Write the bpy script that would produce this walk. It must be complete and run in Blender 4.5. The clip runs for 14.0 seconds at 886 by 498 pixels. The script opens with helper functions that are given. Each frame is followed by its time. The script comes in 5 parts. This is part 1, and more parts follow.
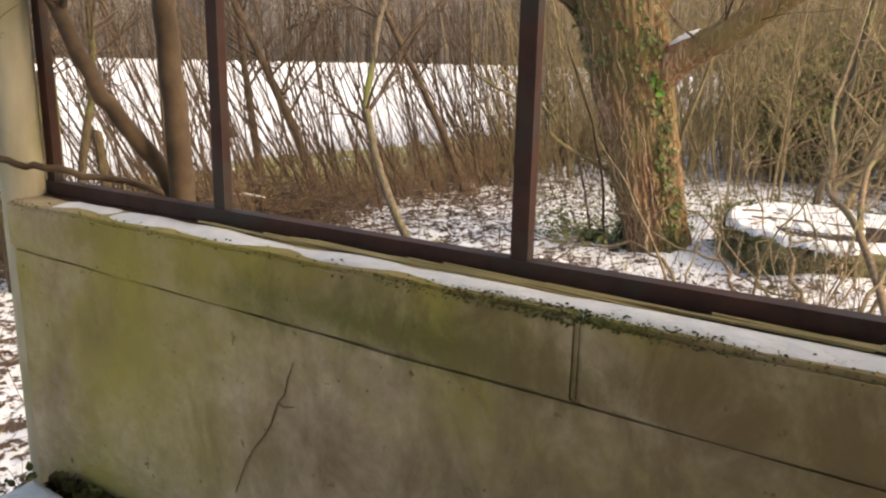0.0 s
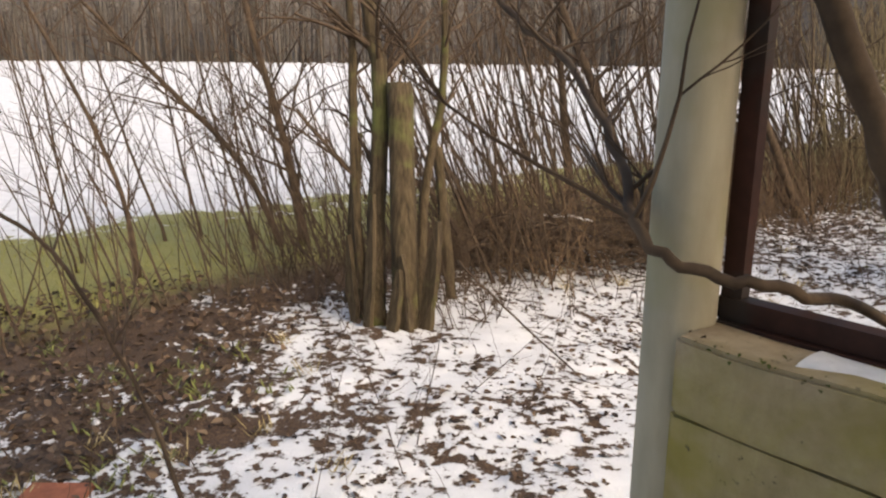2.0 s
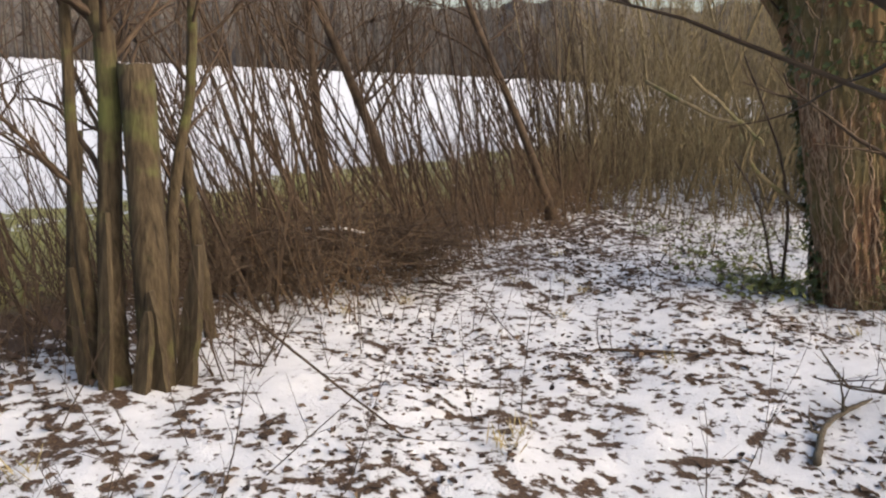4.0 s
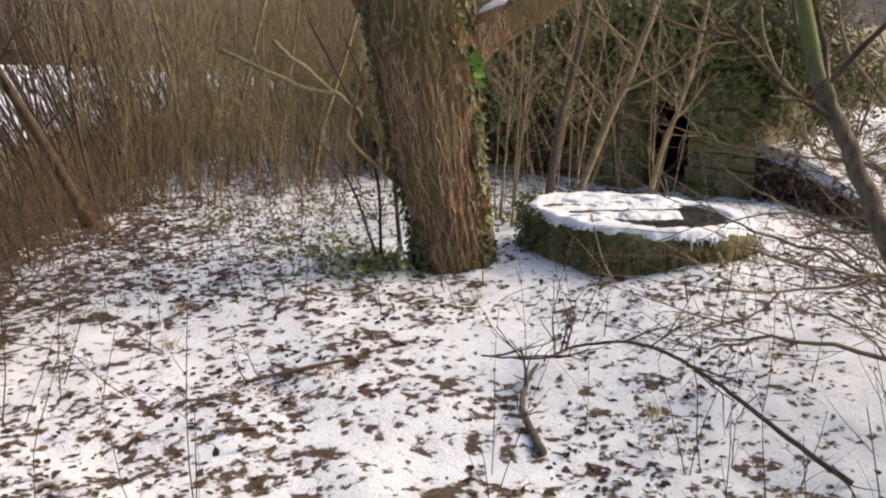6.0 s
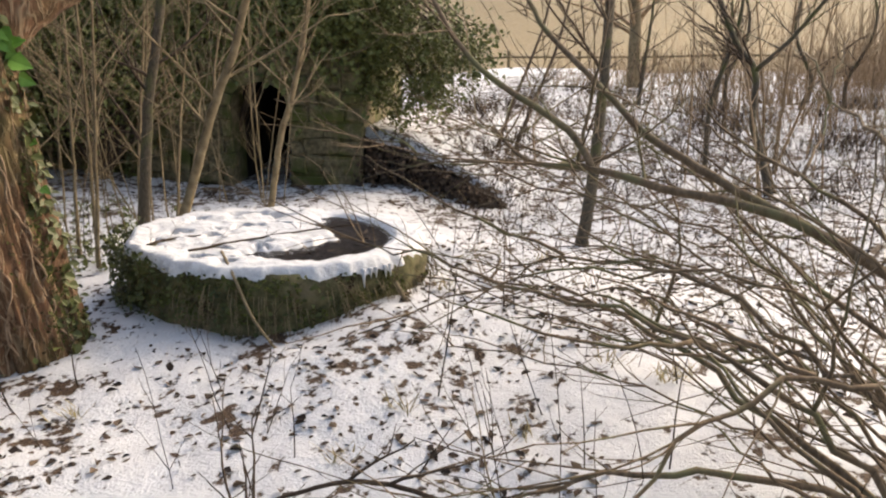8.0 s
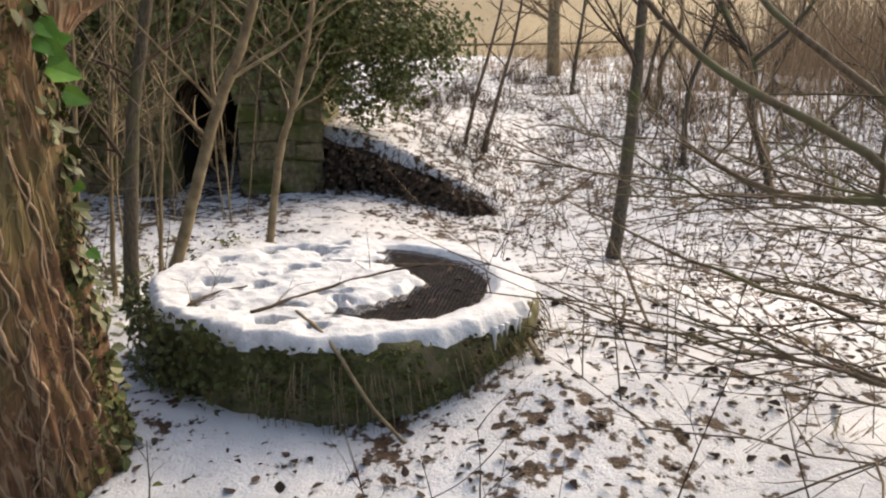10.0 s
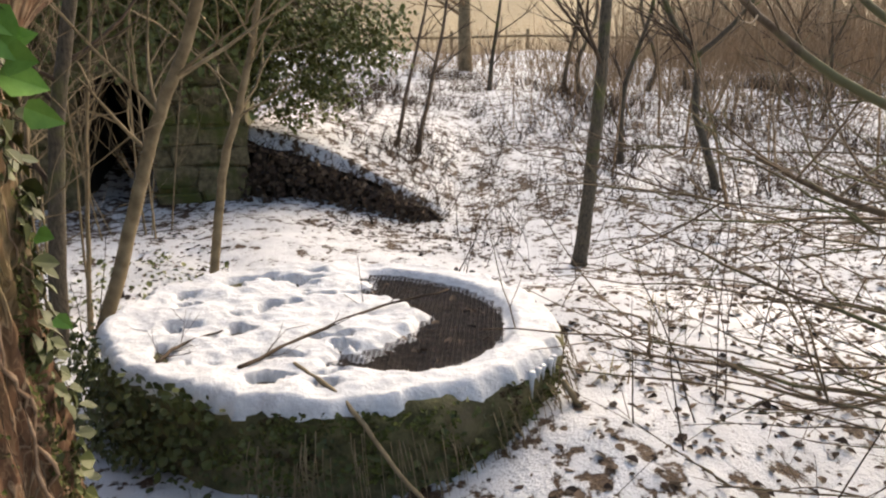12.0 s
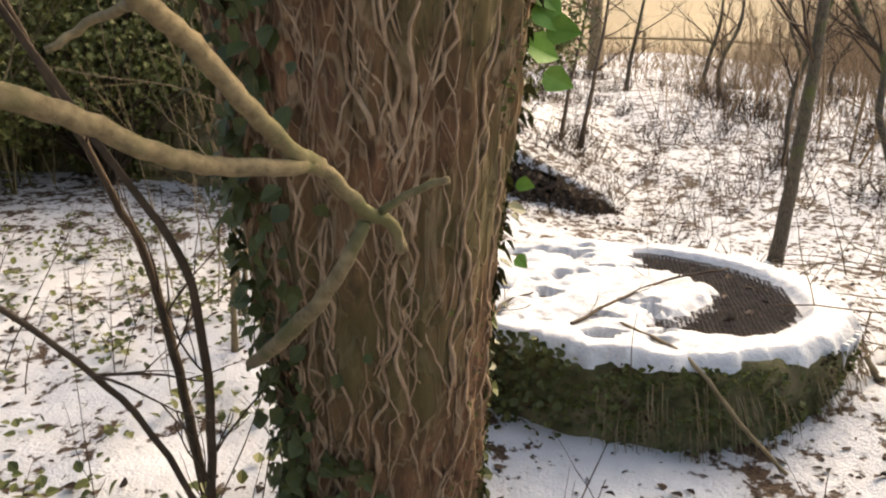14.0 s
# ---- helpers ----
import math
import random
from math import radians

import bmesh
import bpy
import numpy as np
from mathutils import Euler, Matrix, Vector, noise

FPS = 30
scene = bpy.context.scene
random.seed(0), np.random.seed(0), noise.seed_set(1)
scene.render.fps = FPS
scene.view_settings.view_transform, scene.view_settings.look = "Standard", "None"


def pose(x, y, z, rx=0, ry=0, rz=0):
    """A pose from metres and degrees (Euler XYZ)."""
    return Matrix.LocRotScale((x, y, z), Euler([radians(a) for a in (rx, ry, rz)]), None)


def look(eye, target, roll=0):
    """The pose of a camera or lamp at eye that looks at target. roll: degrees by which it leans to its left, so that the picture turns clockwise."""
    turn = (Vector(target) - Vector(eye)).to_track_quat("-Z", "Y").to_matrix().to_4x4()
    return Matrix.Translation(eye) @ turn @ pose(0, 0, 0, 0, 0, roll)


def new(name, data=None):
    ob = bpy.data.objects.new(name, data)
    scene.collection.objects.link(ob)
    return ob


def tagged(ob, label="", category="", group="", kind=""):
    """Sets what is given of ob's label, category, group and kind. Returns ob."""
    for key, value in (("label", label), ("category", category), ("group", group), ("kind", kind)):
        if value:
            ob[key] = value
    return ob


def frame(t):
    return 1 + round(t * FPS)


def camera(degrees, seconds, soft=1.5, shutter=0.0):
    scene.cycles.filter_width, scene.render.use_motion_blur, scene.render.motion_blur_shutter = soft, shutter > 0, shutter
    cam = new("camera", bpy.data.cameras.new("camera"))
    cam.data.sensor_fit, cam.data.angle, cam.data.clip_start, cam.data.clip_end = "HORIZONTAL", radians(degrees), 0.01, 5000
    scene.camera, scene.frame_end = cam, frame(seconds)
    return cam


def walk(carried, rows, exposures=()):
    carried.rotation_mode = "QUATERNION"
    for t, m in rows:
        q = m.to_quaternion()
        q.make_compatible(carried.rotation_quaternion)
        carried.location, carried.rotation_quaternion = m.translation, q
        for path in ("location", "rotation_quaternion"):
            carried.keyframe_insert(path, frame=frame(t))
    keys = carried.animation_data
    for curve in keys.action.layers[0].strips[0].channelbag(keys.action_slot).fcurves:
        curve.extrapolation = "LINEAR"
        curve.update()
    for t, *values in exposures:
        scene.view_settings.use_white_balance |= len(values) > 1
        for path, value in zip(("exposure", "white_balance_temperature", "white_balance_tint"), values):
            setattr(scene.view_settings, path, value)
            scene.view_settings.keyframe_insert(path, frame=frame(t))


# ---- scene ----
cam = camera(57.9, 14.0, soft=2.2)
PATH = [
    (0.0, 0.002, 0.002, 1.639, 76.36, -1.13, -0.01),
    (0.5, -0.231, 0.186, 1.593, 76.24, -0.76, 9.32),
    (1.0, -0.475, 0.371, 1.577, 76.08, -0.29, 14.67),
    (1.5, -0.757, 0.602, 1.590, 76.14, -0.57, 17.31),
    (2.0, -0.943, 0.727, 1.647, 76.34, -0.61, 16.39),
    (2.2, -1.014, 0.804, 1.639, 76.43, -0.54, 15.36),
    (4.3, -1.402, 1.610, 1.535, 77.22, -1.83, -7.61),
    (4.5, -1.429, 1.689, 1.541, 77.04, -1.18, -10.65),
    (5.0, -1.553, 1.913, 1.425, 76.90, -0.89, -19.22),
    (5.5, -1.684, 2.185, 1.431, 76.80, -0.80, -28.71),
    (6.0, -1.655, 2.498, 1.457, 76.79, -0.82, -39.55),
    (6.5, -1.458, 2.796, 1.445, 76.74, -0.42, -50.01),
    (7.0, -1.181, 3.097, 1.453, 76.25, -0.96, -59.65),
    (7.2, -1.052, 3.213, 1.446, 76.16, -1.10, -62.82),
    (9.3, -0.387, 4.291, 1.542, 74.52, 0.77, -74.89),
    (9.5, -0.320, 4.452, 1.508, 74.56, 0.49, -76.08),
    (10.0, -0.190, 4.817, 1.496, 74.37, 0.13, -78.87),
    (10.5, -0.082, 4.975, 1.501, 74.20, 0.00, -81.78),
    (11.0, 0.087, 5.157, 1.467, 74.18, -0.10, -84.22),
    (11.5, 0.187, 5.273, 1.487, 73.97, -0.16, -85.87),
    (12.0, 0.208, 5.294, 1.497, 73.95, -0.12, -86.42),
    (12.5, 0.220, 5.337, 1.458, 73.99, -0.26, -86.21),
    (13.0, 0.204, 5.398, 1.420, 74.07, -0.39, -85.10),
    (13.5, 0.070, 5.652, 1.418, 74.01, -0.72, -83.04),
    (14.0, -0.138, 6.054, 1.448, 73.92, -1.15, -79.88),
]
EXPOSURES = [(0.0, 1.76, 7850, 10), (2.2, 1.27, 7100, 10), (4.3, 1.24, 6800, 10), (5.5, 1.42, 6900, 10), (7.2, 1.42, 7200, 10), (9.3, 1.32, 7250, 10), (12.5, 1.30, 7150, 10), (14.0, 1.66, 7900, 10)]
walk(cam, [(t, pose(*p)) for t, *p in PATH], EXPOSURES)

# ---- light ----
world = bpy.data.worlds.new("world")
scene.world = world
world.use_nodes = True
wn, wl = world.node_tree.nodes, world.node_tree.links
sky = wn.new("ShaderNodeTexSky")
sky.sky_type, sky.sun_disc = "NISHITA", False
sky.sun_elevation, sky.sun_rotation = radians(33), radians(120)
sky.air_density, sky.dust_density, sky.ozone_density = 1.0, 5.0, 1.0
wl.new(sky.outputs[0], wn["Background"].inputs[0])
wn["Background"].inputs[1].default_value = 0.15
sun = new("sun", bpy.data.lights.new("sun", "SUN"))
sun.data.energy, sun.data.angle, sun.data.color = 0.5, radians(75), (1.0, 0.91, 0.78)
sun.matrix_world = look((0, 0, 30), (-0.87 * 40, 0.5 * 40, 4))

# ---- materials ----


def material(name, rough=0.8):
    m = bpy.data.materials.new(name)
    m.use_nodes = True
    bsdf = m.node_tree.nodes["Principled BSDF"]
    bsdf.inputs["Roughness"].default_value = rough
    bsdf.inputs["Specular IOR Level"].default_value = 0.25
    return m, m.node_tree.nodes, m.node_tree.links, bsdf


def ramp(nodes, stops):
    r = nodes.new("ShaderNodeValToRGB")
    while len(r.color_ramp.elements) < len(stops):
        r.color_ramp.elements.new(0.5)
    for e, (p, c) in zip(r.color_ramp.elements, stops):
        e.position, e.color = p, (*c, 1)
    return r


def noise_node(nodes, links, scale, detail=5.0, rough=0.6, coord="Object", stretch=(1, 1, 1), distortion=0.0):
    tc, mp, n = nodes.new("ShaderNodeTexCoord"), nodes.new("ShaderNodeMapping"), nodes.new("ShaderNodeTexNoise")
    mp.inputs["Scale"].default_value = stretch
    n.inputs["Scale"].default_value, n.inputs["Detail"].default_value, n.inputs["Roughness"].default_value = scale, detail, rough
    n.inputs["Distortion"].default_value = distortion
    links.new(tc.outputs[coord], mp.inputs[0])
    links.new(mp.outputs[0], n.inputs["Vector"])
    return n


def mix(nodes, links, fac, a, b, mode="MIX"):
    x = nodes.new("ShaderNodeMix")
    x.data_type, x.blend_type = "RGBA", mode
    for sock, val in ((x.inputs[0], fac), (x.inputs[6], a), (x.inputs[7], b)):
        if isinstance(val, (int, float)):
            sock.default_value = val
        elif isinstance(val, tuple):
            sock.default_value = (*val, 1)
        else:
            links.new(val, sock)
    return x.outputs[2]


def bump(nodes, links, height, bsdf, strength=0.4, distance=0.02):
    b = nodes.new("ShaderNodeBump")
    b.inputs["Strength"].default_value, b.inputs["Distance"].default_value = strength, distance
    links.new(height, b.inputs["Height"])
    links.new(b.outputs[0], bsdf.inputs["Normal"])


def plain(name, dark, light, scale=20.0, rough=0.85, stretch=(1, 1, 1), relief=0.4, dist=0.01, patch=None, patch_scale=3.0, coord="Object", patch_at=(0.5, 0.62)):
    """Two-tone grain with, if given, larger patches of a third colour."""
    m, n, l, bsdf = material(name, rough)
    grain = noise_node(n, l, scale, stretch=stretch, coord=coord)
    base = ramp(n, [(0.3, dark), (0.7, light)])
    l.new(grain.outputs["Fac"], base.inputs[0])
    col = base.outputs[0]
    if patch:
        big = noise_node(n, l, patch_scale, 4, 0.6, coord=coord)
        cut = ramp(n, [(patch_at[0], (0, 0, 0)), (patch_at[1], (1, 1, 1))])
        l.new(big.outputs["Fac"], cut.inputs[0])
        col = mix(n, l, cut.outputs[0], col, patch)
    l.new(col, bsdf.inputs["Base Color"])
    bump(n, l, grain.outputs["Fac"], bsdf, relief, dist)
    return m


def ground_material():
    """Snow that thins to leaf litter and to grass, by the sheet's own cover values."""
    m, n, l, bsdf = material("ground_cover", 0.75)
    a_snow, a_grass, a_tan = (n.new("ShaderNodeAttribute") for _ in range(3))
    a_snow.attribute_name, a_grass.attribute_name, a_tan.attribute_name = "snow", "grass", "dry"
    fine = noise_node(n, l, 16.0, 6, 0.62)
    mid = noise_node(n, l, 4.5, 4, 0.6)
    tiny = noise_node(n, l, 90.0, 3, 0.6)
    litter = ramp(n, [(0.25, (0.018, 0.011, 0.007)), (0.5, (0.06, 0.036, 0.022)), (0.75, (0.13, 0.085, 0.05))])
    l.new(tiny.outputs["Fac"], litter.inputs[0])
    green = ramp(n, [(0.3, (0.12, 0.125, 0.035)), (0.7, (0.26, 0.24, 0.085))])
    l.new(tiny.outputs["Fac"], green.inputs[0])
    tan = ramp(n, [(0.3, (0.15, 0.105, 0.05)), (0.7, (0.275, 0.21, 0.105))])
    l.new(mid.outputs["Fac"], tan.inputs[0])
    soil = mix(n, l, a_grass.outputs["Fac"], litter.outputs[0], green.outputs[0])
    soil = mix(n, l, a_tan.outputs["Fac"], soil, tan.outputs[0])
    add = n.new("ShaderNodeMath")
    add.operation = "ADD"
    l.new(fine.outputs["Fac"], add.inputs[0])
    mul = n.new("ShaderNodeMath")
    mul.operation, mul.inputs[1].default_value = "MULTIPLY", 0.7
    l.new(mid.outputs["Fac"], mul.inputs[0])
    l.new(mul.outputs[0], add.inputs[1])
    sub = n.new("ShaderNodeMath")
    sub.operation = "ADD"
    l.new(add.outputs[0], sub.inputs[0])
    l.new(a_snow.outputs["Fac"], sub.inputs[1])
    cut = n.new("ShaderNodeMapRange")
    cut.inputs[1].default_value, cut.inputs[2].default_value = 0.90, 0.955
    l.new(sub.outputs[0], cut.inputs[0])
    white = ramp(n, [(0.3, (0.48, 0.49, 0.515)), (0.7, (0.63, 0.638, 0.655))])
    l.new(mid.outputs["Fac"], white.inputs[0])
    col = mix(n, l, cut.outputs[0], soil, white.outputs[0])
    l.new(col, bsdf.inputs["Base Color"])
    h = n.new("ShaderNodeMath")
    h.operation = "ADD"
    l.new(cut.outputs[0], h.inputs[0])
    lumps = n.new("ShaderNodeMath")
    lumps.operation = "ADD"
    l.new(tiny.outputs["Fac"], lumps.inputs[0])
    swell = n.new("ShaderNodeMath")
    swell.operation, swell.inputs[1].default_value = "MULTIPLY", 1.8
    l.new(fine.outputs["Fac"], swell.inputs[0])
    l.new(swell.outputs[0], lumps.inputs[1])
    l.new(lumps.outputs[0], h.inputs[1])
    bump(n, l, h.outputs[0], bsdf, 0.5, 0.022)
    return m


def concrete_material():
    """Weathered concrete: warm grey, rain streaks, green and ochre algae, dark pits."""
    m, n, l, bsdf = material("concrete", 0.92)
    grain = noise_node(n, l, 26, 6, 0.65)
    base = ramp(n, [(0.3, (0.245, 0.19, 0.12)), (0.7, (0.39, 0.315, 0.21))])
    l.new(grain.outputs["Fac"], base.inputs[0])
    blot = noise_node(n, l, 1.9, 5, 0.6, distortion=0.4)
    c1 = ramp(n, [(0.43, (0, 0, 0)), (0.6, (0.9, 0.9, 0.9))])
    l.new(blot.outputs["Fac"], c1.inputs[0])
    col = mix(n, l, c1.outputs[0], base.outputs[0], (0.22, 0.185, 0.04))
    streak = noise_node(n, l, 5.0, 5, 0.7, stretch=(1.6, 1.6, 0.5), distortion=0.5)
    c2 = ramp(n, [(0.5, (0, 0, 0)), (0.78, (0.45, 0.45, 0.45))])
    l.new(streak.outputs["Fac"], c2.inputs[0])
    col = mix(n, l, c2.outputs[0], col, (0.11, 0.074, 0.042))
    pits = noise_node(n, l, 34, 3, 0.7)
    c3 = ramp(n, [(0.66, (0, 0, 0)), (0.72, (0.8, 0.8, 0.8))])
    l.new(pits.outputs["Fac"], c3.inputs[0])
    col = mix(n, l, c3.outputs[0], col, (0.05, 0.04, 0.028))
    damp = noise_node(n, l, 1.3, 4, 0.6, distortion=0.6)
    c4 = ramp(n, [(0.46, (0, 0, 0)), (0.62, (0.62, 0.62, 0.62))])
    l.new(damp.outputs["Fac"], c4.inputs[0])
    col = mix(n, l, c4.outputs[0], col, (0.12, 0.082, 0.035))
    rag = noise_node(n, l, 6, 6, 0.7, stretch=(1.4, 1.4, 0.8), distortion=0.5)
    # patches of algae and moss where the panels show them, and of damp mixed with painted shade
    for centre, size, strength, tone in (((0.42, 0.0, 1.03), (3.4, 0.1, 3.6), 0.55, (0.27, 0.235, 0.055)), ((1.02, 0.0, 1.235), (2.3, 0.1, 17), 0.85, (0.085, 0.088, 0.012)),
                                         # these brown stains also put the dimmer right end's shade into the colour
                                         ((1.75, 0.0, 1.22), (1.5, 0.1, 7.5), 0.8, (0.13, 0.085, 0.03)), ((1.45, 0.0, 0.93), (1.2, 0.1, 2.8), 0.85, (0.135, 0.095, 0.052))):
        tc, mp, ln = n.new("ShaderNodeTexCoord"), n.new("ShaderNodeMapping"), n.new("ShaderNodeVectorMath")
        mp.vector_type = "POINT"
        mp.inputs["Scale"].default_value = size
        mp.inputs["Location"].default_value = tuple(-c * s for c, s in zip(centre, size))
        ln.operation = "LENGTH"
        l.new(tc.outputs["Object"], mp.inputs[0])
        l.new(mp.outputs[0], ln.inputs[0])
        add = n.new("ShaderNodeMath")
        add.operation = "ADD"
        l.new(ln.outputs["Value"], add.inputs[0])
        rough = n.new("ShaderNodeMath")
        rough.operation, rough.inputs[1].default_value = "MULTIPLY", 2.6
        l.new(rag.outputs["Fac"], rough.inputs[0])
        l.new(rough.outputs[0], add.inputs[1])
        rng = n.new("ShaderNodeMapRange")
        rng.inputs[1].default_value, rng.inputs[2].default_value = 1.5, 2.5
        rng.inputs[3].default_value, rng.inputs[4].default_value = strength, 0.0
        l.new(add.outputs[0], rng.inputs[0])
        col = mix(n, l, rng.outputs[0], col, tone)
    l.new(col, bsdf.inputs["Base Color"])
    bump(n, l, grain.outputs["Fac"], bsdf, 0.8, 0.008)
    return m


M_GROUND = ground_material()
M_SNOW = plain("snow", (0.48, 0.49, 0.51), (0.61, 0.618, 0.635), 22, 0.6, relief=0.7, dist=0.015)
def bark_material():
    """Furrowed brown bark with pale meandering ridges and a touch of green."""
    m, n, l, bsdf = material("bark", 0.9)
    body = noise_node(n, l, 9, 6, 0.65, stretch=(4, 4, 1))
    base = ramp(n, [(0.3, (0.04, 0.02, 0.011)), (0.7, (0.19, 0.10, 0.055))])
    l.new(body.outputs["Fac"], base.inputs[0])
    col = base.outputs[0]
    relief = None
    for scale, width, tone in ((11, 0.026, (0.46, 0.35, 0.23)), (19, 0.018, (0.32, 0.225, 0.135))):
        web = noise_node(n, l, scale, 2, 0.5, stretch=(1.5, 1.5, 0.36), distortion=0.7)
        off = n.new("ShaderNodeMath")
        off.operation, off.inputs[1].default_value = "SUBTRACT", 0.5
        l.new(web.outputs["Fac"], off.inputs[0])
        size = n.new("ShaderNodeMath")
        size.operation = "ABSOLUTE"
        l.new(off.outputs[0], size.inputs[0])
        line = n.new("ShaderNodeMapRange")
        line.inputs[1].default_value, line.inputs[2].default_value = width * 0.35, width * 1.6
        line.inputs[3].default_value, line.inputs[4].default_value = 0.34, 0.0
        l.new(size.outputs[0], line.inputs[0])
        col = mix(n, l, line.outputs[0], col, tone)
        if relief is None:
            relief = line.outputs[0]
    moss = noise_node(n, l, 1.8, 4, 0.6)
    c = ramp(n, [(0.43, (0, 0, 0)), (0.60, (0.7, 0.7, 0.7))])
    l.new(moss.outputs["Fac"], c.inputs[0])
    col = mix(n, l, c.outputs[0], col, (0.085, 0.075, 0.028))
    l.new(col, bsdf.inputs["Base Color"])
    bump(n, l, relief, bsdf, 0.8, 0.018)
    return m


M_BARK = bark_material()
M_BARK_GREY = plain("bark_grey", (0.04, 0.032, 0.023), (0.13, 0.108, 0.078), 30, 0.9, (3, 3, 1), 0.6, 0.01, patch=(0.09, 0.10, 0.03), patch_scale=3.0, patch_at=(0.52, 0.66))
M_TWIG = plain("twig", (0.028, 0.018, 0.012), (0.088, 0.06, 0.038), 12, 0.85)
M_TWIG_PALE = plain("twig_pale", (0.11, 0.082, 0.046), (0.26, 0.20, 0.12), 12, 0.85)
def leaf_material():
    m, n, l, bsdf = material("dead_leaf", 0.8)
    geo = n.new("ShaderNodeNewGeometry")
    r = ramp(n, [(0.0, (0.02, 0.014, 0.011)), (0.45, (0.06, 0.038, 0.026)), (0.8, (0.09, 0.06, 0.04)), (1.0, (0.13, 0.09, 0.058))])
    l.new(geo.outputs["Random Per Island"], r.inputs[0])
    l.new(r.outputs[0], bsdf.inputs["Base Color"])
    return m


M_BRUSH = plain("brush_twig", (0.16, 0.105, 0.06), (0.34, 0.235, 0.14), 12, 0.85)
M_WOOD = plain("wood_twig", (0.085, 0.068, 0.037), (0.23, 0.18, 0.10), 12, 0.85)
M_UNDER = plain("underbrush_twig", (0.07, 0.045, 0.027), (0.18, 0.12, 0.072), 12, 0.85)
M_LEAF = leaf_material()
M_BRANCH = plain("branch_bark", (0.10, 0.076, 0.042), (0.24, 0.185, 0.105), 60, 0.9, (1, 1, 1), 0.7, 0.004, patch=(0.10, 0.095, 0.04), patch_scale=7.0)
M_SHRUB = plain("shrub_bark", (0.07, 0.048, 0.03), (0.20, 0.145, 0.092), 24, 0.9, (2, 2, 1), 0.5, 0.006, patch=(0.13, 0.12, 0.06), patch_scale=4.0)
M_IVYSTEM = plain("ivy_stem", (0.16, 0.10, 0.06), (0.40, 0.285, 0.19), 20, 0.8)
M_IVY = plain("ivy_leaf", (0.055, 0.064, 0.017), (0.165, 0.17, 0.05), 9, 0.45, patch=(0.09, 0.115, 0.035), patch_scale=5.0, patch_at=(0.56, 0.7))
M_IVY_DARK = plain("old_ivy_leaf", (0.028, 0.036, 0.011), (0.09, 0.102, 0.03), 9, 0.5)
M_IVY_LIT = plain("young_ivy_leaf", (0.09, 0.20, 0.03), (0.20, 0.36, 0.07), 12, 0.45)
M_CONCRETE = concrete_material()
M_POST = plain("painted_post", (0.25, 0.22, 0.155), (0.34, 0.305, 0.225), 10, 0.7, (2, 2, 0.6), 0.2, 0.004, patch=(0.24, 0.22, 0.13), patch_scale=4.0)
M_RUST = plain("rusty_steel", (0.018, 0.007, 0.005), (0.052, 0.019, 0.012), 18, 0.7, relief=0.3, dist=0.003, patch=(0.03, 0.022, 0.018), patch_scale=7.0)
M_MOSS = plain("moss", (0.03, 0.038, 0.009), (0.12, 0.13, 0.034), 45, 0.95, relief=0.9, dist=0.01, patch=(0.045, 0.03, 0.015), patch_scale=8.0)
M_STONE = plain("old_stone", (0.058, 0.048, 0.026), (0.21, 0.17, 0.095), 16, 0.92, relief=0.8, dist=0.015, patch=(0.07, 0.078, 0.02), patch_scale=3.2, patch_at=(0.45, 0.62))
M_WELL = plain("mossy_masonry", (0.032, 0.033, 0.014), (0.16, 0.145, 0.07), 14, 0.95, relief=0.9, dist=0.02, patch=(0.15, 0.125, 0.075), patch_scale=5.0, patch_at=(0.5, 0.66))
M_OLDWOOD = plain("old_wood", (0.018, 0.013, 0.008), (0.085, 0.063, 0.036), 8, 0.95, (7, 7, 0.8), 0.9, 0.015, patch=(0.085, 0.09, 0.03), patch_scale=3.0, patch_at=(0.5, 0.64))
M_EARTH = plain("dark_earth", (0.016, 0.011, 0.007), (0.06, 0.04, 0.024), 14, 0.95, relief=0.9, dist=0.03)
M_MESH = plain("wire", (0.05, 0.042, 0.038), (0.12, 0.10, 0.09), 30, 0.6)
M_BRICK = plain("red_clay", (0.15, 0.05, 0.028), (0.27, 0.10, 0.055), 22, 0.85)
# base greyed so the colour carries the haze of distance
M_FAR = plain("far_wood", (0.036, 0.032, 0.03), (0.098, 0.086, 0.074), 0.5, 0.95, (1, 1, 0.25), relief=0.0)
M_GRASS = plain("grass", (0.12, 0.135, 0.035), (0.28, 0.26, 0.09), 3, 0.8)
M_DRY = plain("dry_grass", (0.22, 0.17, 0.08), (0.40, 0.33, 0.17), 6, 0.8)
M_INSIDE_SHADE = plain("painted_inside_shade", (0.01, 0.009, 0.008), (0.025, 0.022, 0.018), 6, 0.95)

# ---- mesh helpers ----
R = random.Random(7)


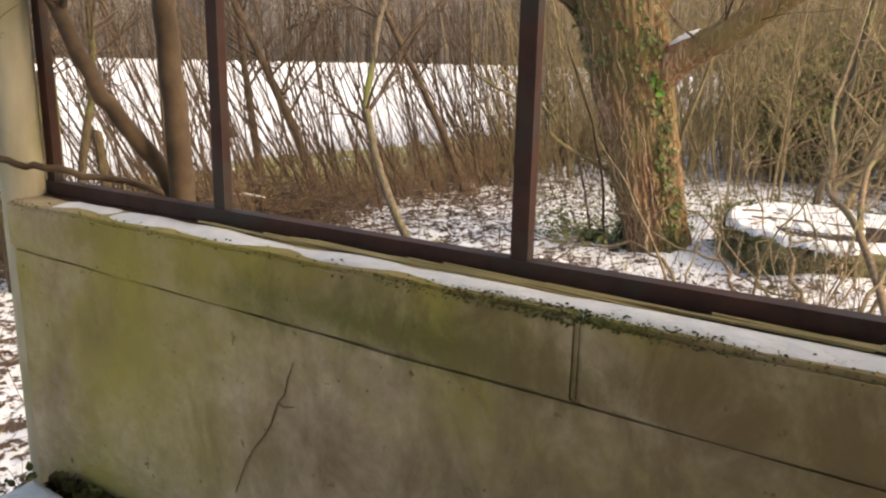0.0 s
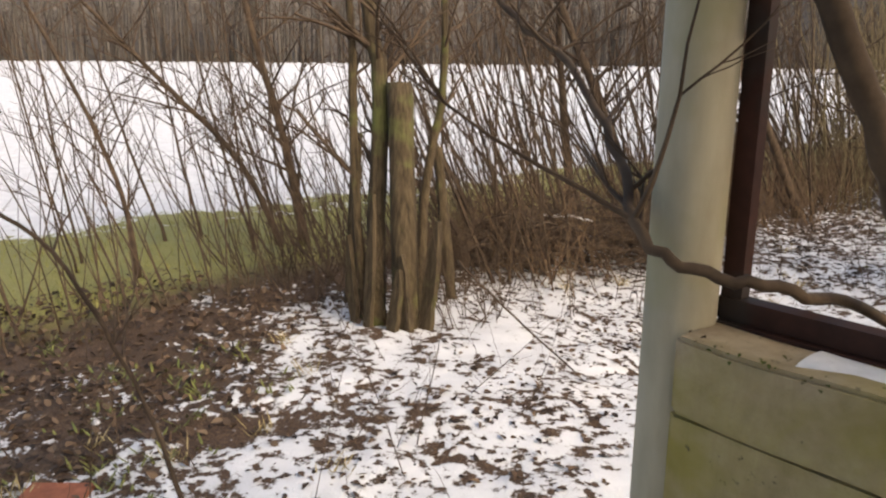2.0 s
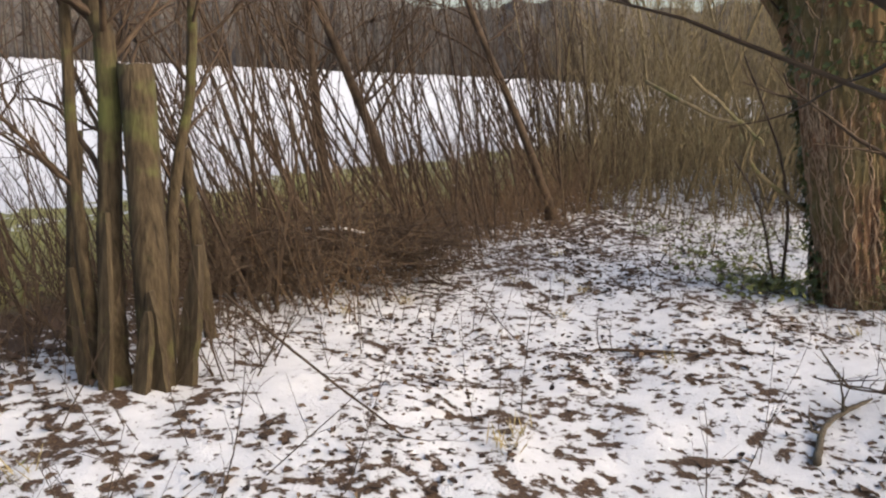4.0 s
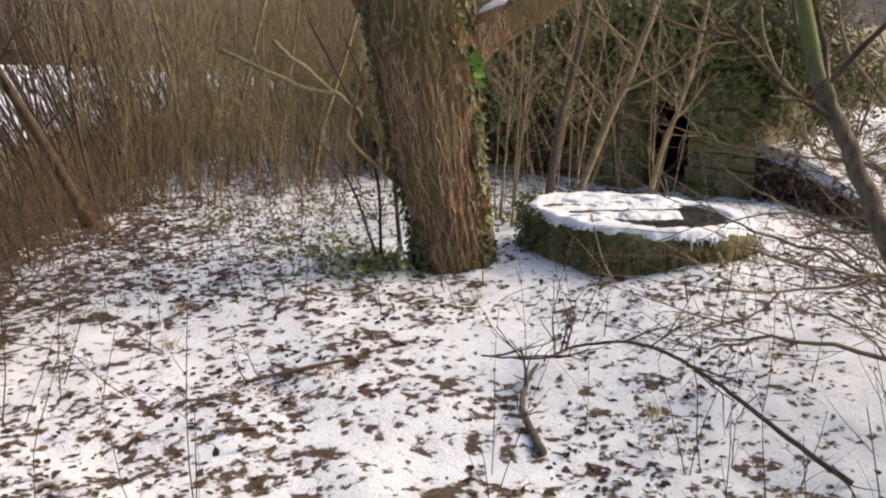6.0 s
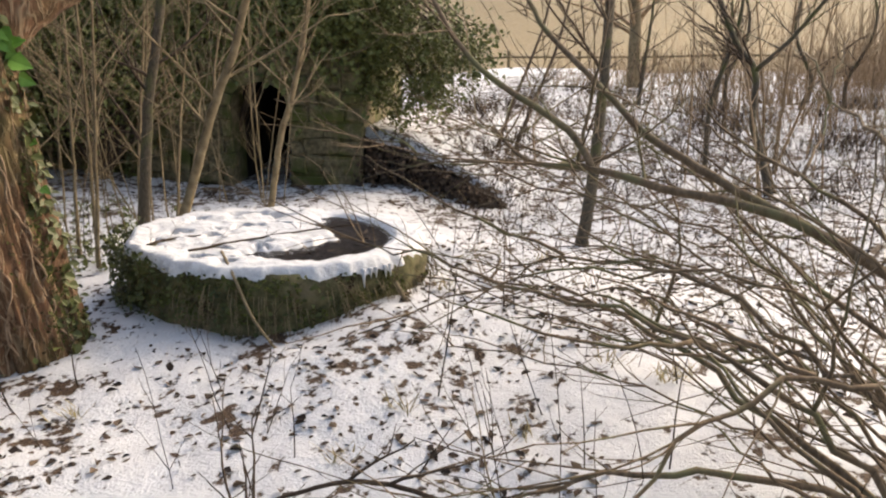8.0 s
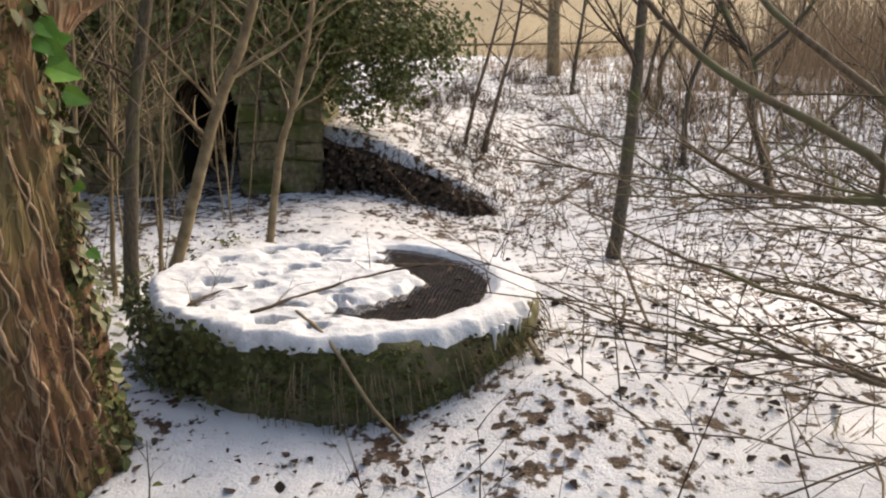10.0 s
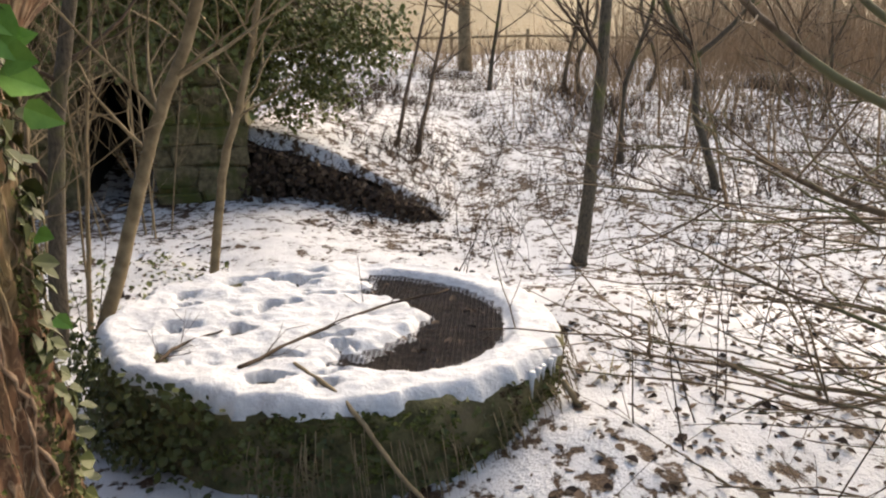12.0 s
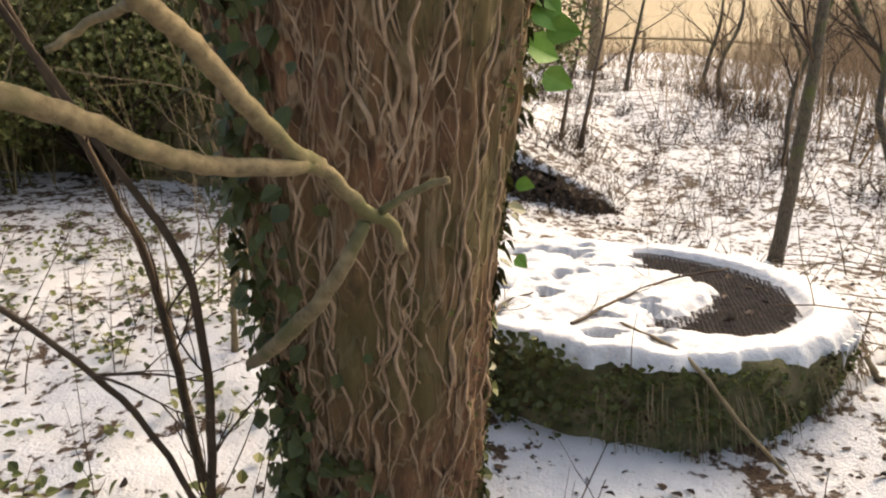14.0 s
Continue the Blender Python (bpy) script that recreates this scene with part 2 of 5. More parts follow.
class Pile:
    """Vertices and faces gathered for one mesh."""

    def __init__(self):
        self.v, self.f = [], []

    def tube(self, pts, radii, sides=5, cap=True):
        pts = [Vector(p) for p in pts]
        base = len(self.v)
        n = len(pts)
        up = Vector((0.31, 0.17, 0.93)).normalized()
        for i, p in enumerate(pts):
            d = (pts[min(i + 1, n - 1)] - pts[max(i - 1, 0)])
            d = d.normalized() if d.length > 1e-9 else Vector((0, 0, 1))
            a = d.cross(up)
            if a.length < 0.05:
                a = d.cross(Vector((1, 0, 0)))
            a.normalize()
            b = d.cross(a)
            for k in range(sides):
                w = 2 * math.pi * k / sides
                self.v.append(tuple(p + (a * math.cos(w) + b * math.sin(w)) * radii[i]))
        for i in range(n - 1):
            for k in range(sides):
                k2 = (k + 1) % sides
                self.f.append((base + i * sides + k, base + i * sides + k2, base + (i + 1) * sides + k2, base + (i + 1) * sides + k))
        if cap:
            self.f.append(tuple(base + (n - 1) * sides + k for k in range(sides)))
            self.f.append(tuple(base + k for k in reversed(range(sides))))

    def box(self, lo, hi):
        b = len(self.v)
        for z in (lo[2], hi[2]):
            for x, y in ((lo[0], lo[1]), (hi[0], lo[1]), (hi[0], hi[1]), (lo[0], hi[1])):
                self.v.append((x, y, z))
        for q in ((3, 2, 1, 0), (4, 5, 6, 7), (0, 1, 5, 4), (1, 2, 6, 5), (2, 3, 7, 6), (3, 0, 4, 7)):
            self.f.append(tuple(b + i for i in q))

    def leaf(self, p, d, n, length, width, fold=0.2):
        """A rounded, pointed leaf of eight triangles, bent along its middle."""
        d, n = d.normalized(), n.normalized()
        s = d.cross(n).normalized()
        b = len(self.v)
        up = n * width * fold
        for along, wide in ((0, 0), (0.1, 0.3), (0.38, 0.5), (0.7, 0.3), (1, 0), (0.7, -0.3), (0.38, -0.5), (0.1, -0.3)):
            self.v.append(tuple(p + d * length * along + s * width * wide + up * abs(wide) * 2))
        self.v.append(tuple(p + d * length * 0.4))
        for i in range(8):
            self.f.append((b + 8, b + i, b + (i + 1) % 8))

    def mesh(self, name, mat, smooth=False):
        me = bpy.data.meshes.new(name)
        me.from_pydata(self.v, [], self.f)
        me.materials.append(mat)
        if smooth:
            me.shade_smooth()
        return me


def part(name, shape, mat, parent=None, label="", smooth=False):
    """A Pile or a bmesh as one mesh object under a thing."""
    if isinstance(shape, Pile):
        me = shape.mesh(name, mat, smooth)
    else:
        me = bpy.data.meshes.new(name)
        shape.to_mesh(me)
        shape.free()
        me.materials.append(mat)
        if smooth:
            me.shade_smooth()
    ob = new(name, me)
    ob.parent = parent
    if label:
        ob["label"] = label
    return ob


def rod(name, pts, radii, mat, parent=None, label="", sides=8):
    p = Pile()
    p.tube(pts, radii, sides)
    return part(name, p, mat, parent, label, True)


def bend(pts, steps, jitter=0.0, rnd=R):
    """A smooth line through a few control places."""
    pts = [Vector(p) for p in pts]
    ext = [pts[0] * 2 - pts[1]] + pts + [pts[-1] * 2 - pts[-2]]
    out = []
    for i in range(len(pts) - 1):
        p0, p1, p2, p3 = ext[i:i + 4]
        for k in range(steps):
            t = k / steps
            q = 0.5 * (2 * p1 + (p2 - p0) * t + (2 * p0 - 5 * p1 + 4 * p2 - p3) * t * t + (3 * p1 - p0 - 3 * p2 + p3) * t ** 3)
            out.append(q + Vector((rnd.uniform(-1, 1), rnd.uniform(-1, 1), rnd.uniform(-1, 1))) * jitter)
    out.append(pts[-1])
    return out


def taper(n, a, b):
    return [a + (b - a) * i / (n - 1) for i in range(n)]


def noise2(x, y, s, seed=0.0):
    return noise.noise(Vector((x * s + seed, y * s - seed, seed * 0.37)))


# ---- ground ----
SPOTS = [(-2.3, 4.3, 0.16), (-4.3, 5.9, 0.16), (0.4, 4.2, 0.04), (-0.5, 6.1, 0.0), (1.6, 6.3, 0.03), (1.72, 5.95, 0.05), (2.2, 6.18, 0.30), (2.0, 5.62, 0.06), (2.15, 5.18, 0.24), (2.5, 4.97, 0.38), (3.1, 4.85, 0.30), (2.2, 4.2, 0.13),
         (2.9, 5.9, 0.12), (2.1, 6.9, 0.06), (5.5, 4.7, -0.12), (7.1, 8.5, -0.17), (7.0, 5.7, -0.18), (7.6, 3.2, 0.0), (0.0, 0.0, 0.05), (-1.0, 2.0, 0.1), (4.5, 7.0, -0.05), (0, 9, 0.05)]


def smooth(a, b, x):
    t = min(1.0, max(0.0, (x - a) / (b - a)))
    return t * t * (3 - 2 * t)


def field_side(x, y):
    """How far past the wood's edge, towards the field, a place is."""
    d = -0.84 * (x + 4.2) + 0.54 * (y - 5.4)
    return d + 0.10 * max(0.0, y - 12.0)


def ground_z(x, y):
    tot, acc = 0.15, 0.0
    for sx, sy, sz in SPOTS:
        w = 1.0 / ((x - sx) ** 2 + (y - sy) ** 2 + 0.4) ** 2
        tot += w * 1.0
        acc += w * sz
    z = acc / tot
    far = smooth(8, 20, math.hypot(x - 1, y - 5))
    z += 0.05 * noise2(x, y, 0.6, 3.1) + (0.028 * noise2(x, y, 2.6, 7.7) + 0.019 * noise2(x, y, 6.5, 2.2)) * (1 - far)
    t = (7.62 - y) / 2.0
    if x > 6.5 and -0.2 < t < 1.0:
        off = x - (7.46 - 0.48 * min(1, max(0, t))) - 0.1 * math.sin(t * 5)
        z += 0.60 * (1 - max(0.0, t)) ** 0.8 * smooth(0.12, 0.26, off) * smooth(15, 8.4, x) * smooth(-0.14, -0.02, t)
    if x > 8:
        z += smooth(8, 14, x) * 0.42 * smooth(13, 7, abs(y - 6) + 2) * (0.8 + 0.5 * noise2(x, y, 0.4, 1.2))
    rise = smooth(34, 150, x) * smooth(60, -10, y - x * 0.35)
    z += 11.0 * rise
    return z


def build_ground():
    def axis(lo, hi, a, b, step):
        out = list(np.arange(a, b + 1e-6, step))
        s, p = step, b
        while p < hi:
            s *= 1.16
            p += s
            out.append(p)
        s, p, pre = step, a, []
        while p > lo:
            s *= 1.16
            p -= s
            pre.append(p)
        return pre[::-1] + out
    xs, ys = axis(-900, 900, -5.0, 9.0, 0.07), axis(-900, 900, -0.6, 11.0, 0.07)
    nx, ny = len(xs), len(ys)
    verts, snow, grass, dry = [], [], [], []
    for y in ys:
        for x in xs:
            z = ground_z(x, y)
            edge = field_side(x, y)
            s = 0.135
            d_bare = math.hypot((x + 3.9) / 1.5, (y - 3.5) / 1.25)
            s -= 0.17 * smooth(1.2, 0.6, d_bare + 0.25 * noise2(x, y, 1.6, 6))
            s -= 0.18 * smooth(-1.6, -0.6, edge) * smooth(0.6, -0.2, edge)
            g = smooth(-0.7, -0.1, edge + 0.3 * noise2(x, y, 0.8, 5))
            s += 0.30 * g * smooth(0.25, 0.4, noise2((x + 0.643 * y) * 0.15, field_side(x, y) * 2.6, 1.0, 12))
            band = g * smooth(3.0, 2.1, edge + 0.5 * noise2(x, y, 0.5, 9) + 0.9 * max(0.0, noise2(x * 0.2, y * 2.2, 1.0, 4)))
            s -= 0.42 * band
            s += 0.17 * smooth(2.0, 3.2, edge)
            wood = smooth(6.8, 9.5, y + 0.3 * noise2(x, y, 0.5, 2)) * smooth(0.5, -0.5, edge)
            s -= (0.10 - 0.06 * smooth(0.5, 1.5, x)) * wood
            s += 0.05 * smooth(1.6, 0.6, math.hypot(x - 2.4, y - 4.9) - 0.6)
            far_e = smooth(4.5, 7.0, x) * smooth(-0.5, 0.5, 9 - y)
            s -= 0.02 * far_e
            d = 0.0
            if x > 26:
                s -= 2.0 * smooth(30, 32, x + noise2(x, y, 0.1))
                d = smooth(29, 33, x)
                s += 0.25 * smooth(18, 24, x) * smooth(30, 27, x)
            s += 0.07 * smooth(2.4, 1.2, math.hypot(x - 3.0, y - 8.4)) + 0.07 * smooth(1.8, 0.9, math.hypot(x - 5.0, y - 6.4))
            s += 0.06 * noise2(x, y, 0.9, 11)
            verts.append((x, y, z))
            snow.append(s)
            grass.append(g)
            dry.append(d)
    faces = [(j * nx + i, j * nx + i + 1, (j + 1) * nx + i + 1, (j + 1) * nx + i) for j in range(ny - 1) for i in range(nx - 1)]
    me = bpy.data.meshes.new("ground")
    me.from_pydata(verts, [], faces)
    me.shade_smooth()
    for key, vals in (("snow", snow), ("grass", grass), ("dry", dry)):
        me.attributes.new(key, "FLOAT", "POINT").data.foreach_set("value", vals)
    me.materials.append(M_GROUND)
    return tagged(new("ground", me), "patchy melting snow over brown leaf litter and grass", "ground", kind="structure")


ground = build_ground()

# ---- the low wall with its steel window frame ----
wall = new("wall_low")
wall.matrix_world = pose(-0.93, 1.69, 0, rz=-32.75)
tagged(wall, "low mossy concrete panel wall with snow on its ledge", "wall", kind="structure")


def seam(x):
    """How far the joint under the coping drops along the wall."""
    return -0.016 * x + 0.003


def slab_mesh(lo, hi, seed, bevel=0.008, rough=0.004, cuts=40, sloped=0):
    """A concrete slab with worn edges and a slightly wavy face."""
    bm = bmesh.new()
    bmesh.ops.create_cube(bm, size=1)
    for v in bm.verts:
        v.co = Vector([lo[i] if v.co[i] < 0 else hi[i] for i in range(3)])
    bmesh.ops.bevel(bm, geom=bm.edges[:], offset=bevel, segments=2, affect="EDGES")
    long = [e for e in bm.edges if abs(e.verts[0].co.x - e.verts[1].co.x) > 0.5 * (hi[0] - lo[0])]
    bmesh.ops.subdivide_edges(bm, edges=long, cuts=cuts, use_grid_fill=True)
    for v in bm.verts:
        p = v.co
        v.co = p + Vector((0, noise2(p.x, p.z, 5, seed), noise2(p.x, p.y, 7, seed + 3))) * rough
        if sloped and (p.z - lo[2] < 0.03 if sloped < 0 else hi[2] - p.z < 0.03):
            v.co.z += seam(p.x)
    return bm


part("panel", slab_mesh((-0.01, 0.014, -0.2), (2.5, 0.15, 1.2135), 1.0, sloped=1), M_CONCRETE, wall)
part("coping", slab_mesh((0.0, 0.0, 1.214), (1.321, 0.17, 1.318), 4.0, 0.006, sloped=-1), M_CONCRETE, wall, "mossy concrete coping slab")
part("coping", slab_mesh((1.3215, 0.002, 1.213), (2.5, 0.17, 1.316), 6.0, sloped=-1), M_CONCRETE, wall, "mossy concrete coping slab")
post_q = Pile()
post_q.tube([(-0.036, 0.066, -0.1), (-0.036, 0.066, 1.2), (-0.036, 0.066, 2.58)], [0.046, 0.046, 0.046], 28)
part("post", post_q, M_POST, wall, "beige painted round post", True)

window = new("window_1")
window.matrix_world = wall.matrix_world.copy()
tagged(window, "rusty dark red steel window frame with no glass", "window", kind="structure")


def bar(name, lo, hi):
    p = Pile()
    p.box(lo, hi)
    return part(name, p, M_RUST, window)


bar("bottom_rail", (-0.004, 0.100, 1.321), (2.5, 0.128, 1.349))
bar("bottom_flange", (0.0, 0.086, 1.3145), (2.5, 0.140, 1.3205))
for mx in (0.012, 0.55, 1.18, 1.82, 2.44):
    bar("mullion", (mx - 0.014, 0.104, 1.3495), (mx + 0.014, 0.124, 2.54))
bar("top_rail", (-0.004, 0.100, 2.5405), (2.5, 0.128, 2.575))

# plain unseen roof and end wall, added and sized to shade the low wall
shade_wall = new("wall_unseen")
shade_wall.matrix_world = wall.matrix_world.copy()
tagged(shade_wall, "unseen plain concrete end wall added to block light", "wall", kind="structure")
part("shade_slab", slab_mesh((2.505, -1.9, -0.2), (2.65, 0.17, 2.58), 21.0), M_CONCRETE, shade_wall)
ceil = part("ceiling", slab_mesh((-0.12, -2.0, 2.585), (2.75, 0.3, 2.72), 23.0), M_CONCRETE)
ceil.matrix_world = wall.matrix_world.copy()
tagged(ceil, "unseen flat weathered concrete roof slab shading the low wall", "ceiling", kind="structure")

# ---- trees and shrubs: generators ----


def spray(pile, p, d, length, r, depth, rnd, sides=4, spread=0.7, droop=0.0, kids=3):
    """A twig with side twigs, each a bent tapering tube."""
    n = 5
    pts, q, dd = [p.copy()], p.copy(), d.normalized()
    for i in range(n):
        dd = (dd + Vector((rnd.uniform(-1, 1), rnd.uniform(-1, 1), rnd.uniform(-0.8, 0.9) - droop)) * 0.16).normalized()
        q = q + dd * length / n
        pts.append(q.copy())
    pile.tube(pts, taper(n + 1, r, r * 0.35), sides, False)
    if depth > 0:
        for k in range(kids):
            i = rnd.randint(1, n)
            side = Vector((rnd.uniform(-1, 1), rnd.uniform(-1, 1), rnd.uniform(-0.5, 0.9))).normalized()
            t = (pts[i] - pts[i - 1]).normalized()
            spray(pile, pts[i], t + side * spread, length * rnd.uniform(0.4, 0.7), max(r * 0.55, 0.0012), depth - 1, rnd, 3, spread, droop, kids)


def sapling(line, r0, r1, seed, mat=M_BARK_GREY, twig=M_TWIG, n_twigs=14, twig_len=0.5, name="sapling", label="bare young tree with thin grey branches", low=0.35, depth=2, group="saplings", moss=False, kids=3):
    rnd = random.Random(seed)
    root = new(name)
    pts = bend(line, 6, 0.004, rnd)
    base = pts[0].copy()
    root.location = base
    pts = [p - base for p in pts]
    pts[0].z -= 0.06
    rr = taper(len(pts), r0, r1)
    rr[0] *= 1.35
    part("trunk", (lambda q: (q.tube(pts, rr, 9), q)[1])(Pile()), mat, root, smooth=True)
    tw = Pile()
    for k in range(n_twigs):
        i = int(len(pts) * rnd.uniform(low, 0.97))
        i = min(max(i, 1), len(pts) - 1)
        t = (pts[i] - pts[i - 1]).normalized()
        a = rnd.uniform(0, 2 * math.pi)
        side = Vector((math.cos(a), math.sin(a), rnd.uniform(-0.1, 0.7)))
        spray(tw, pts[i], t * 0.6 + side, twig_len * rnd.uniform(0.5, 1.2), rr[i] * 0.35 + 0.0015, depth, rnd, kids=kids)
    if tw.v:
        tagged(part("crown", tw, twig, root, smooth=True), kind="stuff")
    tagged(root, label, "tree", group)
    return root


def gz(x, y, up=0.0):
    return (x, y, ground_z(x, y) + up)


# ---- the large tree beside the well ----
TREE = Vector((1.88, 6.54, -0.02))


def trunk_at(a, z, out=0.0):
    """A place on the trunk's furrowed surface, by angle and height."""
    rad = 0.228 + 0.03 * math.exp(-z / 0.14) + 0.045 * min(z, 1.9)
    ca, sa = math.cos(a), math.sin(a)
    wob = 0.024 * noise.noise(Vector((ca * 1.3, sa * 1.3, z * 0.7)))
    wob += 0.045 * math.exp(-z / 0.2) * noise.noise(Vector((ca * 2.4, sa * 2.4, 4.0)))
    tw = a + 0.10 * math.sin(z * 2.3) + 0.16 * noise.noise(Vector((ca * 2, sa * 2, z * 2.6)))
    ridge = 0.55 * (1 - min(1, 2.6 * abs(noise.noise(Vector((ca * 5.5 + 3, sa * 5.5, z * 2.1 + 0.6 * tw)))))) + 0.45 * (1 - min(1, 2.8 * abs(noise.noise(Vector((ca * 10, sa * 10 + 7, z * 3.6))))))
    cut = noise.noise(Vector((ca * 6, sa * 6, z * 6.5)))
    r = rad + wob + 0.034 * (1 - ridge) + 0.008 * cut + 0.006 * noise.noise(Vector((ca * 22, sa * 22, z * 20))) + out
    return Vector((-0.245 * z + ca * r, -0.025 * z + sa * r, z))


def build_tree():
    root = new("ivy_covered_tree")
    root.location = TREE
    rnd = random.Random(3)
    na, nz, height = 170, 160, 2.5
    q = Pile()
    for j in range(nz + 1):
        q.v += [tuple(trunk_at(2 * math.pi * i / na, height * j / nz - 0.12)) for i in range(na)]
    for j in range(nz):
        for i in range(na):
            k = (i + 1) % na
            q.f.append((j * na + i, j * na + k, (j + 1) * na + k, (j + 1) * na + i))
    q.f.append(tuple(nz * na + i for i in range(na)))
    part("trunk", q, M_BARK, root, smooth=True)
    top = Vector((-0.55, -0.06, 2.28))
    limbs = [([(-0.36, -0.08, 1.28), (-0.12, -0.28, 1.62), (0.28, -0.55, 1.92), (1.1, -1.0, 2.5)], 0.16, 0.07),
             ([tuple(top), (-0.9, -0.15, 3.2), (-1.15, -0.1, 4.4), (-1.0, 0.0, 6.0)], 0.27, 0.12),
             ([(-0.35, -0.10, 2.0), (0.0, 0.1, 3.0), (0.4, 0.2, 4.4), (0.7, 0.1, 6.2)], 0.2, 0.09),
             ([(-0.48, 0.06, 1.55), (-0.85, 0.26, 2.15), (-1.5, 0.45, 3.3)], 0.10, 0.05)]
    for line, a, b in limbs:
        pts = bend(line, 7, 0.01, rnd)
        q = Pile()
        q.tube(pts, taper(len(pts), a, b), 14)
        part("limb", q, M_BARK, root, smooth=True)
    tw = Pile()
    for k in range(46):
        line, a, b = rnd.choice(limbs)
        pts = bend(line, 7, 0.0, rnd)
        i = rnd.randint(4, len(pts) - 1)
        spray(tw, pts[i], Vector((rnd.uniform(-1, 1), rnd.uniform(-1, 1), rnd.uniform(0.1, 1))), rnd.uniform(0.6, 1.3), 0.012, 2, rnd)
    part("crown", tw, M_TWIG, root, "bare winter twigs", True)
    # pale ivy stems climbing the bark
    for k in range(64):
        a = rnd.uniform(2.2, 4.15) if k < 58 else rnd.uniform(4.2, 6.28)
        z0 = rnd.uniform(-0.02, 1.3)
        z1 = min(2.3, z0 + rnd.uniform(0.3, 1.3))
        m = max(10, int((z1 - z0) * 34))
        w = rnd.choice((0.0022, 0.003, 0.0038, 0.005, 0.006))
        drift, pts = rnd.uniform(-0.012, 0.012), []
        for i in range(m):
            z = z0 + (z1 - z0) * i / (m - 1)
            a += drift + rnd.uniform(-0.022, 0.022) + 0.075 * math.sin(i * 0.9 + k + 2 * math.sin(i * 0.23 + k)) * rnd.random()
            pts.append(trunk_at(a, z, w * 0.5))
        q = Pile()
        q.tube(pts, taper(m, w, w * 0.6), 5)
        if rnd.random() < 0.5:
            i = rnd.randint(3, m - 4)
            arm = [pts[i]]
            b = math.atan2(pts[i].y + 0.025 * pts[i].z, pts[i].x + 0.245 * pts[i].z)
            turn = rnd.choice((-1, 1)) * 0.03
            for s in range(9):
                b += turn + rnd.uniform(-0.02, 0.02)
                arm.append(trunk_at(b, pts[i].z + 0.028 * (s + 1), w * 0.3))
            q.tube(arm, taper(10, w * 0.7, w * 0.3), 5)
        part("ivy_stem", q, M_IVYSTEM, root, "pale ivy stem", True)
    # ivy leaves: on the side towards the well, on the far flank, low down and high up
    lv = Pile()
    spots = [(rnd.gauss(5.15, 0.2), rnd.uniform(0.0, 1.9)) for _ in range(340)] + [(rnd.gauss(2.35, 0.26), rnd.uniform(0.0, 2.2)) for _ in range(620)]
    spots += [(rnd.uniform(2.2, 3.3), abs(rnd.gauss(0.0, 0.25))) for _ in range(260)] + [(rnd.uniform(1.5, 5.5), rnd.uniform(1.55, 2.3)) for _ in range(260)]
    for a, z in spots:
        nrm = Vector((math.cos(a), math.sin(a), rnd.uniform(-0.2, 0.5)))
        d = Vector((rnd.uniform(-1, 1), rnd.uniform(-1, 1), -rnd.uniform(0.2, 1.2)))
        s = rnd.uniform(0.025, 0.055)
        lv.leaf(trunk_at(a, z, rnd.uniform(0.0, 0.05 if a < 4 else 0.02)), d, nrm, s, s * 0.9)
    part("ivy", lv, M_IVY_DARK, root, "glossy dark ivy leaves")
    ms = Pile()
    for k in range(5000):
        a, z = rnd.gauss(4.95, 0.33), rnd.uniform(-0.02, 1.9)
        if noise.noise(Vector((a * 3, z * 2.2, 5))) + 0.35 * smooth(0.9, 0.1, z) < 0.05:
            continue
        s = rnd.uniform(0.006, 0.014)
        ms.leaf(trunk_at(a, z, 0.001), Vector((rnd.uniform(-1, 1), rnd.uniform(-1, 1), rnd.uniform(-1, 1))), Vector((math.cos(a), math.sin(a), 0.3)), s * 1.4, s)
    part("moss", ms, M_MOSS, root, "dull green moss on the bark")
    big = Pile()
    for a, z, s in ((4.95, 1.50, 0.085), (4.9, 1.45, 0.08), (5.02, 1.42, 0.09), (4.95, 1.36, 0.075), (4.98, 1.53, 0.07), (5.05, 1.47, 0.07), (5.0, 1.10, 0.05), (4.9, 0.92, 0.045)):
        big.leaf(trunk_at(a, z, rnd.uniform(0.02, 0.06)), Vector((rnd.uniform(-0.5, 0.5), -0.7, rnd.uniform(-1.2, 0.3))), Vector((-0.9, rnd.uniform(-0.6, 0.3), rnd.uniform(0.0, 0.8))), s, s * 0.85)
    part("young_ivy", big, M_IVY_LIT, root, "bright green young ivy leaves")
    sn = Pile()
    sn.tube(bend([(-0.17, -0.28, 1.755), (-0.07, -0.35, 1.81), (0.04, -0.41, 1.875)], 4), [0.01, 0.022, 0.03, 0.036, 0.034, 0.04, 0.03, 0.026, 0.01], 8)
    part("fork_snow", sn, M_SNOW, root, "snow lying in the fork", True)
    return tagged(root, "thick deeply furrowed tree trunk with climbing ivy stems", "tree")


tree = build_tree()

# ---- the well ----
WELL = Vector((2.87, 5.85, 0.09))
WR, WH = 0.75, 0.36


def dark_part(x, y):
    """How far inside the bare crescent of the wire cover a place is, in well coordinates."""
    hole = 0.565 - 0.12 * smooth(-0.2, -0.45, x) * smooth(-0.35, -0.1, y) - math.hypot(x, y)
    heap = math.hypot(x + 0.03, y - 0.12) - (0.405 + 0.07 * noise2(x, y, 6, 3) + 0.03 * noise2(x, y, 17, 5))
    return min(hole, heap, -0.05 - y + 0.06 * noise2(x, y, 9, 6))


